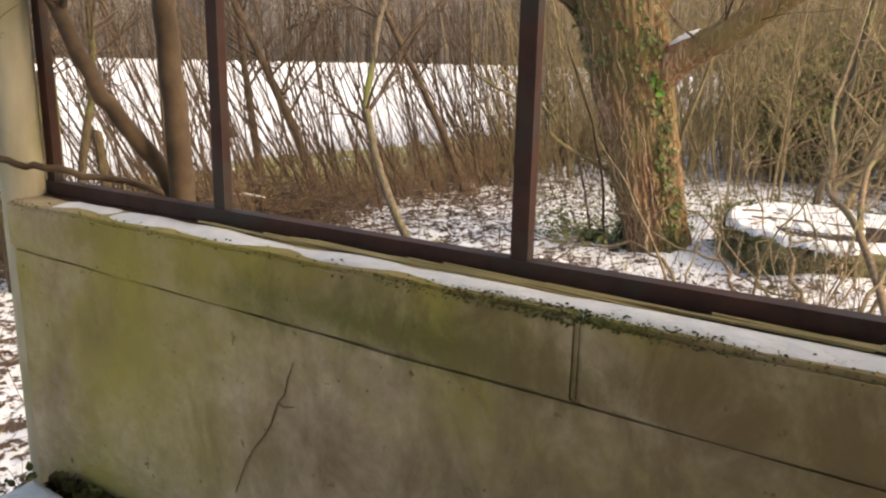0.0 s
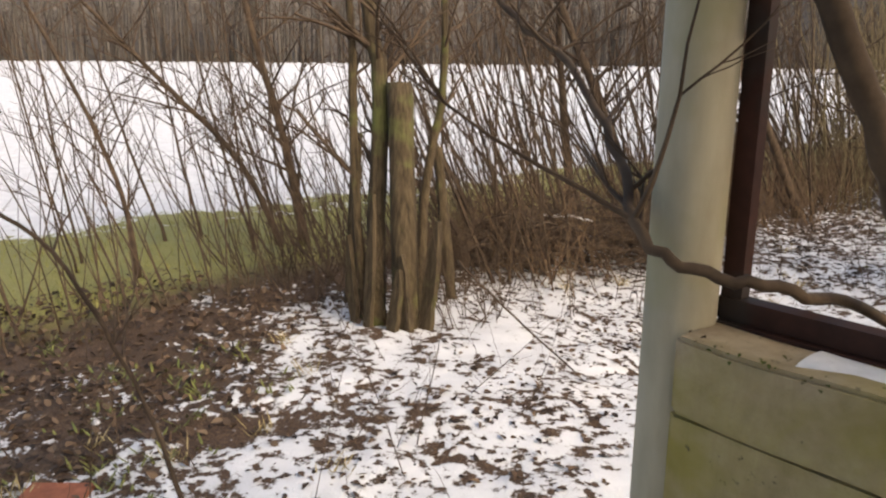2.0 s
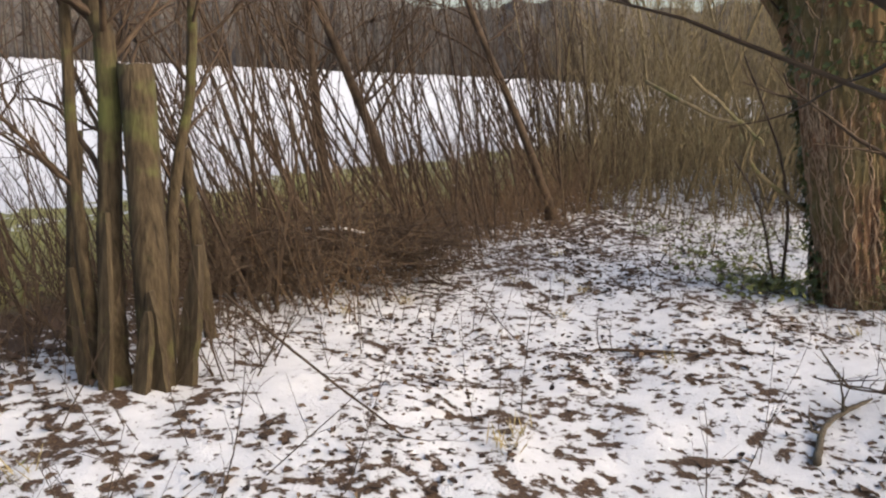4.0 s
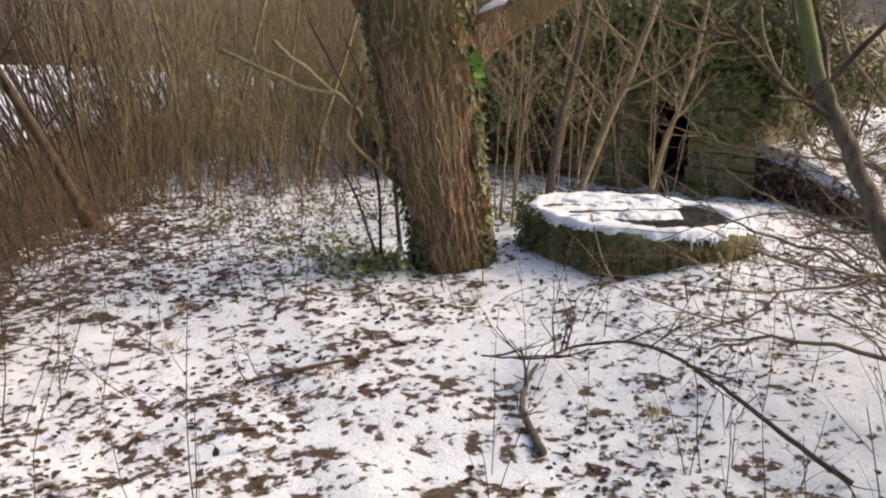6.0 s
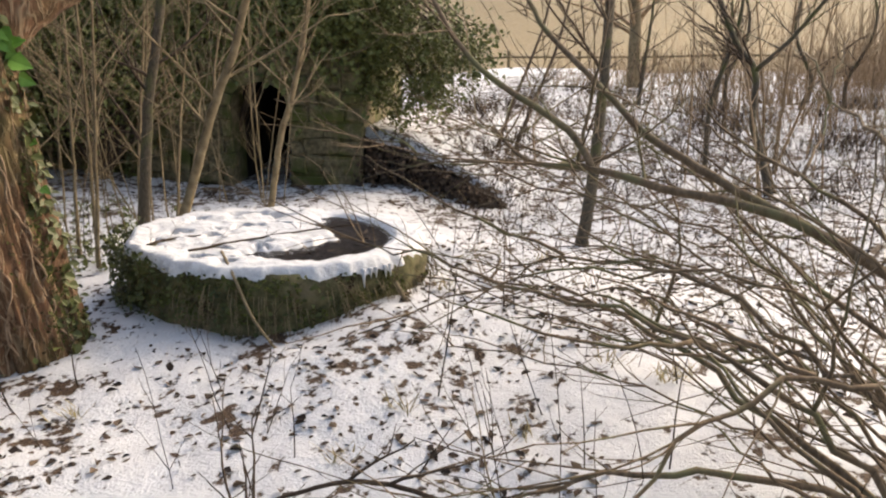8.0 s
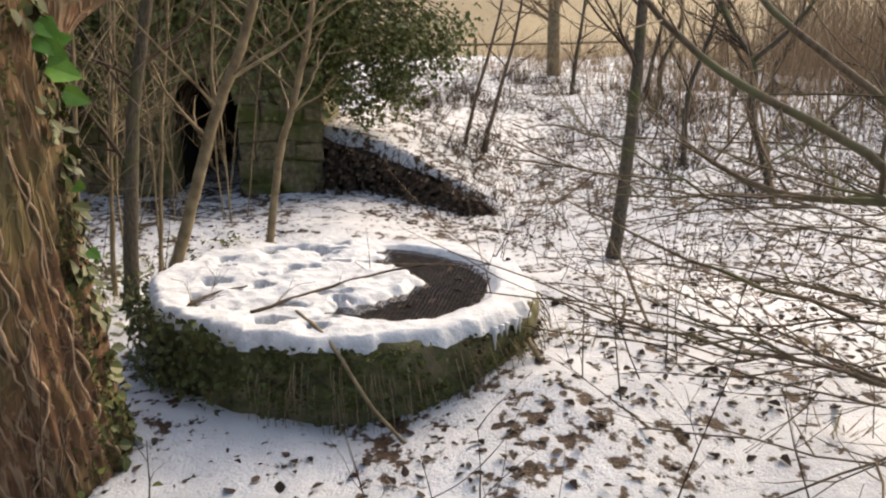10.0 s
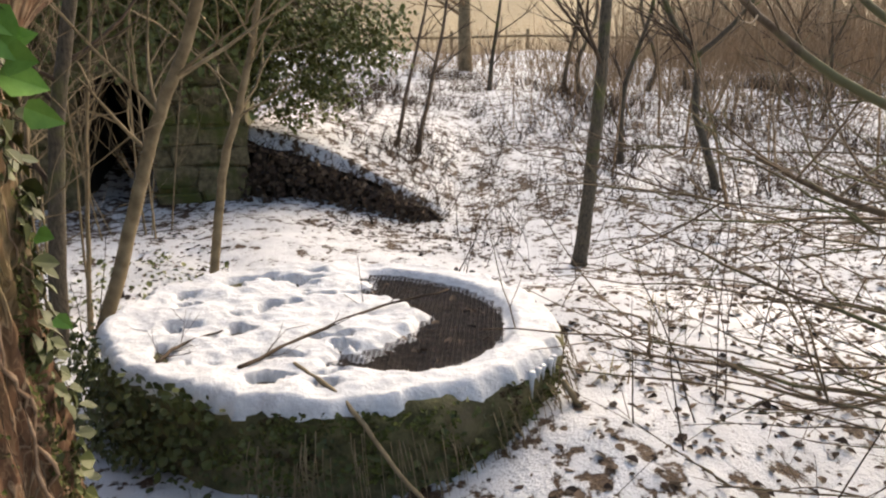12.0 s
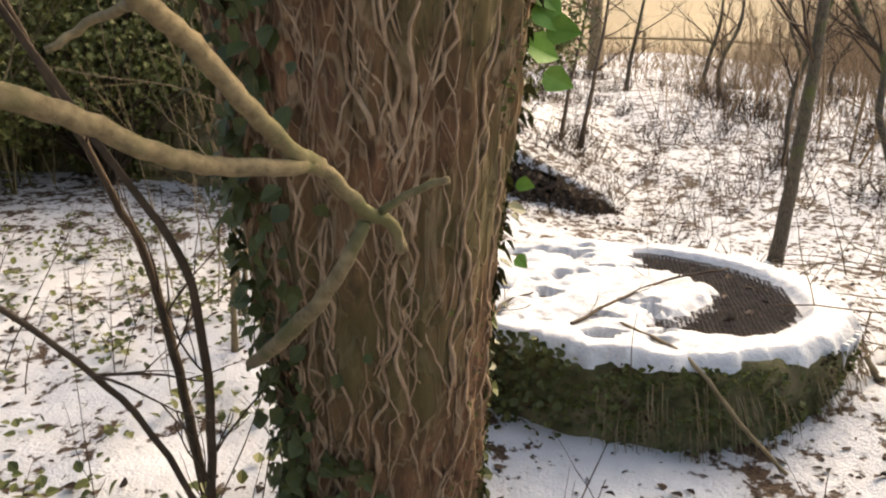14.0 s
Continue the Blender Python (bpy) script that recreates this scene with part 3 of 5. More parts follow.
def build_well():
    root = new("stone_well")
    root.location = (WELL.x, WELL.y, WELL.z)
    root.scale = (0.92, 1.09, 1.0)
    rnd = random.Random(11)
    na, prof = 120, [(0.97, -0.3), (1.0, 0.0), (0.985, 0.06), (0.99, 0.14), (0.975, 0.2), (0.99, 0.27), (0.985, WH - 0.03), (0.95, WH - 0.005), (0.9, WH), (0.78, WH), (0.74, WH - 0.02), (0.735, -0.1), (0.73, -0.6)]
    v, f = [], []
    for s, z in prof:
        for i in range(na):
            a = 2 * math.pi * i / na
            r = WR * s + (0.025 * noise.noise(Vector((math.cos(a) * 3, math.sin(a) * 3, z * 5))) + 0.012 * noise.noise(Vector((math.cos(a) * 11, math.sin(a) * 11, z * 16)))) * (1 if s > 0.9 else 0.2)
            v.append((math.cos(a) * r, math.sin(a) * r, z))
    for j in range(len(prof) - 1):
        for i in range(na):
            k = (i + 1) % na
            f.append((j * na + i, j * na + k, (j + 1) * na + k, (j + 1) * na + i))
    q = Pile()
    q.v, q.f = v, f
    part("ring", q, M_WELL, root, "mossy round masonry ring", True)
    # litter under the wire cover
    q = Pile()
    q.tube([(0, 0, WH - 0.05), (0, 0, WH - 0.012)], [0.62, 0.62], 48)
    part("litter", q, M_EARTH, root, "dark leaf litter under the wire")
    lf = Pile()
    for k in range(500):
        a, r = rnd.uniform(0, 6.28), 0.56 * math.sqrt(rnd.random())
        x, y = math.cos(a) * r, math.sin(a) * r
        if dark_part(x, y) > 0.0:
            s = rnd.uniform(0.02, 0.05)
            lf.leaf(Vector((x, y, WH - 0.008 + rnd.uniform(0, 0.012))), Vector((rnd.uniform(-1, 1), rnd.uniform(-1, 1), rnd.uniform(-0.2, 0.3))), Vector((rnd.uniform(-.4, .4), rnd.uniform(-.4, .4), 1)), s, s * 0.6)
    part("leaves", lf, M_LEAF, root, "dead brown leaves")
    # hexagon-like wire netting
    w = Pile()
    step = 0.03
    for k in range(-20, 21):
        for sgn in (1, -1):
            pts = []
            for i in range(-42, 43):
                x = i * step * 0.5
                y = k * step + sgn * 0.5 * step * (1 if i % 2 else -1)
                if math.hypot(x, y) < 0.6 and dark_part(x, y) > -0.02:
                    pts.append((x, y, WH + 0.008 + 0.006 * noise2(x, y, 5)))
                elif len(pts) > 1:
                    w.tube(pts, [0.0014] * len(pts), 3, False)
                    pts = []
                else:
                    pts = []
            if len(pts) > 1:
                w.tube(pts, [0.0014] * len(pts), 3, False)
    part("wire_netting", w, M_MESH, root, "rusty hexagonal wire netting")
    # the snow cap, missing over the crescent
    ns, nr = 200, 60
    v, f = [], []
    for j in range(nr + 1):
        for i in range(ns):
            a = 2 * math.pi * i / ns
            ragged = 0.985 + 0.035 * noise.noise(Vector((math.cos(a) * 4, math.sin(a) * 4, 1))) + 0.03 * noise.noise(Vector((math.cos(a) * 11, math.sin(a) * 11, 2))) + 0.03 * noise.noise(Vector((math.cos(a) * 27, math.sin(a) * 27, 7)))
            r = WR * ragged * (j / nr) ** 0.8
            x, y = math.cos(a) * r, math.sin(a) * r
            h = 0.034 + 0.014 * noise2(x, y, 4.5, 2) + 0.012 * noise2(x, y, 11, 4) + 0.007 * noise2(x, y, 27, 5)
            lump = noise2(x, y, 8, 21) + 0.6 * noise2(x, y, 19, 8)
            if 0.2 < r < 0.64 and y > -0.15 and lump > 0.3:
                h -= 0.085 * smooth(0.3, 0.40, lump) * smooth(0.64, 0.58, r)
            h *= smooth(0.0, -0.045, dark_part(x, y))
            edge = j / nr
            h -= 0.035 * smooth(0.94, 1.0, edge) + 0.022 * smooth(0.985, 1.0, edge) * (1 + noise.noise(Vector((math.cos(a) * 16, math.sin(a) * 16, 5))))
            v.append((x, y, WH + h - 0.004))
    for j in range(nr):
        for i in range(ns):
            k = (i + 1) % ns
            q4 = (j * ns + i, j * ns + k, (j + 1) * ns + k, (j + 1) * ns + i)
            c = [sum(v[t][m] for t in q4) / 4 for m in (0, 1)]
            if dark_part(c[0], c[1]) < 0.006:
                f.append(q4)
    q = Pile()
    q.v, q.f = v, f
    part("snow_cap", q, M_SNOW, root, "soft white snow cap with a ragged edge", True)
    for a in (4.15, 4.2, 4.24, 4.32, 4.36):
        q = Pile()
        x, y, L = math.cos(a) * WR * 1.0, math.sin(a) * WR * 1.0, rnd.uniform(0.05, 0.11)
        q.tube([(x, y, WH - 0.005), (x, y, WH - L * 0.5), (x * 1.005, y * 1.005, WH - L)], [0.012, 0.007, 0.001], 6)
        part("icicle", q, M_SNOW, root, "", True)
    # ivy down the side
    lv = Pile()
    for k in range(1650):
        a = rnd.gauss(2.35, 0.36) if k < 1300 else rnd.gauss(3.3, 0.45)
        z = WH * rnd.uniform(0.0, 1.0) if a > 2.9 else rnd.uniform(-0.02, WH + 0.05)
        r = WR * rnd.uniform(0.99, 1.10 if a < 3.1 else 1.03)
        s = rnd.uniform(0.014, 0.036 if a < 2.9 else 0.026)
        lv.leaf(Vector((math.cos(a) * r, math.sin(a) * r, z)), Vector((rnd.uniform(-1, 1), rnd.uniform(-1, 1), -rnd.uniform(0, 1.2))), Vector((math.cos(a), math.sin(a), rnd.uniform(-0.2, 0.7))), s, s * 0.9)
    part("ivy", lv, M_IVY_DARK, root, "dark ivy leaves")
    ms = Pile()
    for k in range(6000):
        a, z = rnd.uniform(2.6, 5.6), WH * rnd.uniform(-0.1, 0.98)
        if noise.noise(Vector((a * 4, z * 7, 2))) < -0.02 + 0.3 * smooth(3.9, 4.6, a):
            continue
        s = rnd.uniform(0.006, 0.014)
        r = WR * (1.0 + 0.02 * noise.noise(Vector((math.cos(a) * 3, math.sin(a) * 3, z * 5))))
        ms.leaf(Vector((math.cos(a) * r, math.sin(a) * r, z)), Vector((rnd.uniform(-1, 1), rnd.uniform(-1, 1), rnd.uniform(-1, 0.6))), Vector((math.cos(a), math.sin(a), 0.5)), s * 1.5, s)
    part("moss", ms, M_MOSS, root, "thick dull green moss on the ring")
    gr = Pile()
    for k in range(210):
        a = rnd.uniform(3.0, 5.2)
        r = WR * 1.02
        p = Vector((math.cos(a) * r, math.sin(a) * r, rnd.uniform(0.05, WH - 0.04)))
        L = rnd.uniform(0.05, 0.22)
        o = Vector((math.cos(a), math.sin(a), 0)) * 0.03
        gr.tube([p, p + o - Vector((0, 0, L * 0.4)), p + o * 1.2 - Vector((0.01, 0.01, L))], [0.0018, 0.0014, 0.0006], 3, False)
    tagged(part("dry_growth", gr, M_TWIG_PALE, root, "pale dry hanging stems"), kind="stuff")
    return tagged(root, "round mossy stone well, snow covered, with wire netting", "well")


build_well()

# ---- the vaulted hut ----


def build_hut():
    root = new("stone_hut")
    F = Vector((7.42, 7.58, -0.2))
    root.matrix_world = Matrix.Translation(F) @ Matrix.Rotation(math.atan2(2.3, -0.62), 4, "Z")
    rnd = random.Random(23)
    # local x runs along the face from its free corner, y points into the hut
    d0, d1, spring, top, width, deep = 0.80, 1.46, 0.95, 2.3, 4.0, 1.1

    def inside(x, z):
        if d0 < x < d1 and z < spring:
            return True
        c = (d0 + d1) / 2
        return z >= spring and math.hypot(x - c, (z - spring) * 1.25) < (d1 - d0) / 2

    back = Pile()
    back.box((-0.02, -0.5, -0.3), (d0 - 0.015, -0.03, top))
    back.box((d1 + 0.015, -0.5, -0.3), (width, -0.03, top))
    back.box((d0 - 0.015, -0.5, spring + 0.27), (d1 + 0.015, -0.03, top))
    face = part("wall", back, M_STONE, root, "mossy rubble stone wall")
    z, row = -0.2, 0
    while z < top - 0.05:
        h = rnd.uniform(0.13, 0.24)
        x = -0.03 - (0.12 if row % 2 else 0)
        while x < width:
            w = rnd.uniform(0.16, 0.5)
            x0, x1 = max(x, -0.03), min(x + w, width)
            if x1 - x0 > 0.06:
                spans = [(x0, x1)]
                zc = z + h / 2
                if zc < spring + 0.36:
                    spans = [(a, b) for a, b in ((x0, min(x1, d0)), (max(x0, d1), x1)) if b - a > 0.05]
                for a, b in spans:
                    bm = bmesh.new()
                    bmesh.ops.create_cube(bm, size=1)
                    dep = rnd.uniform(0.0, 0.03)
                    for vv in bm.verts:
                        c = vv.co
                        vv.co = Vector((a + 0.004 if c.x < 0 else b - 0.004, -0.242 if c.y < 0 else dep, z + 0.004 if c.z < 0 else z + h - 0.004)) + Vector((rnd.uniform(-.03, .03), rnd.uniform(-0.02, 0.02), rnd.uniform(-.035, .035)))
                    front = [e for e in bm.edges if all(vv.co.y > -0.1 for vv in e.verts)]
                    bmesh.ops.bevel(bm, geom=front, offset=0.014, segments=1, affect="EDGES")
                    part("stone", bm, M_STONE, face)
            x += w
        z += h
        row += 1
    c = (d0 + d1) / 2
    for k in range(7):
        a0, a1 = math.pi * k / 7 + 0.02, math.pi * (k + 1) / 7 - 0.02
        q = Pile()
        ri, ro, hw = 1.0, 1.0, (d1 - d0) / 2
        ring = []
        for a, e in ((a0, 0), (a1, 0), (a1, 0.2), (a0, 0.2)):
            ring.append((c + math.cos(a) * (hw + e), spring + math.sin(a) * (hw + e) * 0.8))
        q.v = [(px, -0.25, pz) for px, pz in ring] + [(px, 0.03, pz) for px, pz in ring]
        q.f = [(3, 2, 1, 0), (4, 5, 6, 7), (0, 1, 5, 4), (1, 2, 6, 5), (2, 3, 7, 6), (3, 0, 4, 7)]
        part("stone", q, M_STONE, face)
    # passage walls in near black: the doorway's inner shade as colour
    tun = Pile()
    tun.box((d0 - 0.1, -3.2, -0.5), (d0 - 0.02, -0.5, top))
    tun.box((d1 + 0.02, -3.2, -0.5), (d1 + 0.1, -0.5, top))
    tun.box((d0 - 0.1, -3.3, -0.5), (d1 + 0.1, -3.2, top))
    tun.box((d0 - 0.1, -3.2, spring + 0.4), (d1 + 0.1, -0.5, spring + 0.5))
    part("passage", tun, M_INSIDE_SHADE, root, "stone passage coloured near black for its shade")
    side = Pile()
    side.box((-0.02, -3.3, -0.4), (0.3, -0.5, top - 0.1))
    part("side_wall", side, M_STONE, root, "mossy side wall")
    roof = Pile()
    n = 26
    for j in range(n + 1):
        for i in range(n + 1):
            x, y = -0.06 + 4.2 * i / n, 0.03 - 3.5 * j / n
            roof.v.append((x, y, top - 0.02 + 0.30 * math.sin(math.pi * min(1, max(0, j / n))) + 0.10 * noise2(x, y, 1.7, 3) + 0.05 * noise2(x, y, 5, 8)))
    for j in range(n):
        for i in range(n):
            b = j * (n + 1) + i
            roof.f.append((b, b + 1, b + n + 2, b + n + 1))
    rf = part("roof", roof, M_EARTH, root, "earth covered roof", True)
    mod = rf.modifiers.new("thickness", "SOLIDIFY")
    mod.thickness = 0.12
    lv = Pile()
    for k in range(5200):
        x, z = rnd.uniform(-0.1, 4.0), 2.5 - abs(rnd.gauss(0, 0.62))
        if inside(x, z) or z < 1.0 + 0.5 * noise2(x, z, 1.5, 4):
            continue
        s = rnd.uniform(0.04, 0.08)
        lv.leaf(Vector((x, rnd.uniform(0.03, 0.30), z)), Vector((rnd.uniform(-1, 1), rnd.uniform(0, 0.8), -rnd.uniform(0.1, 1.2))), Vector((rnd.uniform(-.5, .5), 1, rnd.uniform(-.2, .8))), s, s * 0.85)
    part("ivy", lv, M_IVY, root, "dense dark ivy")
    return tagged(root, "small mossy stone hut with a dark arched doorway", "hut")


build_hut()

# earth bank that runs down from the hut's corner


def build_bank():
    q = Pile()
    n, m = 40, 12
    a, b = Vector((7.46, 7.62, 0)), Vector((6.98, 5.62, 0))
    for i in range(n + 1):
        t = i / n
        p = a.lerp(b, t) + Vector((0.10 * math.sin(t * 5), 0.05 * math.sin(t * 9), 0))
        h = 0.62 * (1 - t) ** 0.8 + 0.02
        for j in range(m + 1):
            u = j / m
            if u < 0.4:
                w = u / 0.4
                x, z = 0.05 * w + 0.04 * math.sin(w * 3), w * h
            else:
                w = (u - 0.4) / 0.6
                x, z = 0.05 + w * 0.25, h * (1 - 0.1 * w) - 0.03 * w
            nz = 0.05 * noise2(p.y * 3 + j * 0.6, x * 3, 1.3, 4) + 0.05 * noise2(p.y * 9, j * 0.9, 1.0, 8)
            q.v.append((p.x + x + nz, p.y + 0.15 * x, -0.22 + z + 0.06 * noise2(p.y, x, 3, 6) + 0.03 * noise2(p.y, x, 9, 2)))
    for i in range(n):
        for j in range(m):
            k = i * (m + 1) + j
            q.f.append((k, k + 1, k + m + 2, k + m + 1))
    me = q.mesh("earth_bank", M_EARTH, True)
    me.materials.append(M_SNOW)
    for p in me.polygons:
        if p.normal.z < 0:
            p.flip()
        if p.center.x - (a.x + (b.x - a.x) * min(1, max(0, (a.y - p.center.y) / 2.0))) > 0.20 + 0.10 * noise2(p.center.x, p.center.y, 3, 2):
            p.material_index = 1
    tagged(new("earth_bank", me), "dark crumbling earth bank with snow on its top", "bank", kind="structure")


build_bank()

# snow, straw and moss on the ledge
def ledge_snow():
    q = Pile()
    n, m = 260, 8
    for i in range(n + 1):
        x = 0.14 + 2.34 * i / n
        gap = noise2(x, 0, 3.1, 5) + 0.6 * noise2(x, 0, 11, 2)
        wid = 0.050 + 0.012 * noise2(x, 1, 6, 8)
        back = 0.094 - 0.02 * smooth(0.5, 0.7, x)
        h = (0.013 + 0.006 * noise2(x, 2, 9, 1)) * smooth(-0.30, -0.02, gap + 0.35 * smooth(0.5, 1.3, x) + 0.32) - 0.002
        for j in range(m + 1):
            u = j / m
            q.v.append((x, back - u * (back - 0.012 + 0.008 * noise2(x, 4, 14, 3)), 1.315 + h * math.sin(math.pi * min(1, 0.15 + 0.85 * u)) ** 0.5 - 0.004))
    for i in range(n):
        for j in range(m):
            k = i * (m + 1) + j
            q.f.append((k, k + 1, k + m + 2, k + m + 1))
    part("ledge_snow", q, M_SNOW, wall, "thin melting snow on the ledge", True)
    g = Pile()
    rnd = random.Random(31)
    for k in range(34):
        x = rnd.uniform(0.5, 1.9)
        y = 0.085 + rnd.uniform(-0.006, 0.006)
        L = rnd.uniform(0.2, 0.5)
        g.tube([(x, y, 1.320 + rnd.uniform(0, 0.008)), (x + L * 0.5, y - 0.004, 1.324), (x + L, y + rnd.uniform(-0.01, 0.005), 1.319)], [0.0022, 0.002, 0.001], 4, False)
    part("straw", g, M_DRY, wall, "pale dry straw along the frame")
    mo = Pile()
    for k in range(2600):
        x = rnd.choice((rnd.gauss(1.25, 0.16), rnd.gauss(1.3, 0.1), rnd.uniform(0.0, 3.0)))
        if not 0.0 < x < 2.48:
            continue
        p = Vector((x, rnd.uniform(-0.004, 0.03), 1.313 + rnd.uniform(-0.008, 0.008)))
        s = rnd.uniform(0.002, 0.0055)
        mo.leaf(p, Vector((rnd.uniform(-1, 1), -0.8, rnd.uniform(-0.6, 0.8))), Vector((0, -0.6, 1)), s * 1.6, s)
    part("moss", mo, M_MOSS, wall, "cushions of green moss")


ledge_snow()


# a twig's faint shadow on the panel, drawn as thin brown tubes
twig_shadow = Pile()
twig_shadow.tube([(0.815, 0.0125, 1.135), (0.80, 0.0125, 1.10), (0.792, 0.0125, 1.07), (0.775, 0.0125, 1.05), (0.757, 0.0125, 1.005), (0.741, 0.0125, 0.98), (0.712, 0.0125, 0.945), (0.69, 0.0125, 0.91), (0.66, 0.0125, 0.84)], [0.0008, 0.0018, 0.0015, 0.0024, 0.0016, 0.0022, 0.0015, 0.0018, 0.001], 5)
twig_shadow.tube([(0.775, 0.0125, 1.05), (0.79, 0.0125, 1.046), (0.814, 0.0125, 1.052)], [0.0025, 0.002, 0.001], 5)
part("twig_shadow", twig_shadow, M_UNDER, wall, "twig shadow drawn in brown on the concrete")


def build_stub():
    root = new("wall_stub")
    root.matrix_world = wall.matrix_world.copy()
    part("block", slab_mesh((0.04, -0.46, -0.1), (0.76, -0.01, 0.68), 12.0, 0.02, 0.012, 14), M_CONCRETE, root)
    q = Pile()
    n = 24
    for j in range(n + 1):
        for i in range(n + 1):
            u, v = i / n, j / n
            e = min(u, 1 - u, v, 1 - v)
            q.v.append((0.05 + 0.70 * u, -0.44 + 0.41 * v, 0.675 + 0.05 * smooth(0, 0.12, e) + 0.015 * noise2(u * 4, v * 4, 1, 3)))
    for j in range(n):
        for i in range(n):
            b = j * (n + 1) + i
            q.f.append((b, b + 1, b + n + 2, b + n + 1))
    part("snow_cap", q, M_SNOW, root, "", True)
    rnd = random.Random(5)
    m = Pile()
    for k in range(2600):
        t = rnd.random()
        x, y = ((0.12 + 0.64 * t, -0.012) if rnd.random() < 0.97 else (0.042, -0.46 + 0.45 * t))
        s = rnd.uniform(0.008, 0.02)
        p = Vector((x + rnd.gauss(0, 0.008), y - abs(rnd.gauss(0, 0.010)), 0.69 + rnd.uniform(-0.025, 0.02)))
        m.leaf(p, Vector((rnd.uniform(-1, 1), rnd.uniform(-1, 1), rnd.uniform(0, 1))), Vector((rnd.uniform(-1, 1), -0.5, 1)), s * 1.5, s)
    part("moss", m, M_MOSS, root, "thick green moss edging")
    tagged(root, "low broken concrete stub with snow and moss", "wall stub", kind="structure")


build_stub()

# ---- young trees near the wall ----
sapling([(-0.52, 1.92, 0.05), (-0.56, 1.80, 0.9), (-0.575, 1.76, 1.45), (-0.59, 1.80, 1.9), (-0.5, 1.8, 2.8)], 0.034, 0.02, 41, mat=M_TWIG, name="young_tree", n_twigs=5, twig_len=0.4, low=0.7, label="smooth brown young tree close behind the window frame")
sapling([(-0.35, 2.05, 0.05), (-0.55, 1.88, 1.05), (-0.63, 1.81, 1.37), (-0.69, 1.76, 1.48), (-0.735, 1.72, 1.58), (-0.83, 1.75, 1.8), (-1.0, 1.9, 2.3)], 0.024, 0.014, 42, mat=M_TWIG, name="young_tree", n_twigs=4, twig_len=0.35, low=0.6, label="thin leaning young tree close behind the window frame")


def loose_branch(name, line, r0, r1, seed, mat=M_TWIG, twigs=8, tl=0.25, label="", depth=1, cat="branch", group=""):
    rnd = random.Random(seed)
    root = new(name)
    pts = bend(line, 6, 0.003, rnd)
    base = pts[0].copy()
    root.location = base
    pts = [p - base for p in pts]
    part("stem", (lambda q: (q.tube(pts, taper(len(pts), r0, r1), 8), q)[1])(Pile()), mat, root, smooth=True)
    tw = Pile()
    for k in range(twigs):
        i = rnd.randint(1, len(pts) - 1)
        t = (pts[i] - pts[i - 1]).normalized()
        spray(tw, pts[i], t + Vector((rnd.uniform(-1, 1), rnd.uniform(-1, 1), rnd.uniform(-0.4, 0.8))), tl * rnd.uniform(0.5, 1.2), max(r1 * 0.5, 0.0015), depth, rnd)
    if tw.v:
        tagged(part("twig_spray", tw, mat, root, smooth=True), kind="stuff")
    return tagged(root, label, cat, group)


# the bough that hangs across the post, grown from a tree behind the wall
bough = sapling([(0.35, 2.55, 0.05), (-0.2, 2.2, 0.9), (-0.64, 1.90, 1.29), (-0.80, 1.72, 1.375), (-0.90, 1.665, 1.405), (-0.975, 1.68, 1.44), (-1.03, 1.86, 1.53), (-1.14, 2.08, 1.65), (-1.27, 2.22, 1.74), (-1.6, 2.5, 2.1)], 0.009, 0.0055, 51, mat=M_TWIG, n_twigs=9, twig_len=0.3, name="leaning_bough", low=0.5, label="dark bough leaning across the beige post", group="")
sapling([(-2.12, 2.45, 0.12), (-2.22, 2.44, 0.55), (-2.30, 2.39, 0.85), (-2.38, 2.27, 1.17), (-2.5, 2.1, 1.4), (-2.7, 1.9, 1.9)], 0.008, 0.004, 53, mat=M_TWIG, n_twigs=7, twig_len=0.35, label="thin dark sapling beside the path", depth=1)

# ---- the clump of stems with the old wooden post ----


def old_post(name, a, b, r, seed, label):
    rnd = random.Random(seed)
    a, b = Vector(a), Vector(b)
    bm = bmesh.new()
    bmesh.ops.create_cone(bm, cap_ends=True, segments=10, radius1=r * 1.05, radius2=r * 0.95, depth=1.0)
    bmesh.ops.subdivide_edges(bm, edges=[e for e in bm.edges if abs(e.verts[0].co.z - e.verts[1].co.z) > 0.5], cuts=10)
    d = b - a
    for v in bm.verts:
        k = v.co.z + 0.5
        side = Vector((v.co.x, v.co.y, 0)) * (1 + 0.12 * noise.noise(Vector((v.co.x * 40, v.co.y * 40, k * 4 + seed))))
        v.co = d * k + side + Vector((0, 0, 0.02 * noise.noise(Vector((v.co.x * 30, v.co.y * 30, seed))) if k > 0.9 else 0))
    root = new(name)
    root.location = a - Vector((0, 0, 0.06))
    part("shaft", bm, M_OLDWOOD, root, smooth=True)
    return tagged(root, label, "post")


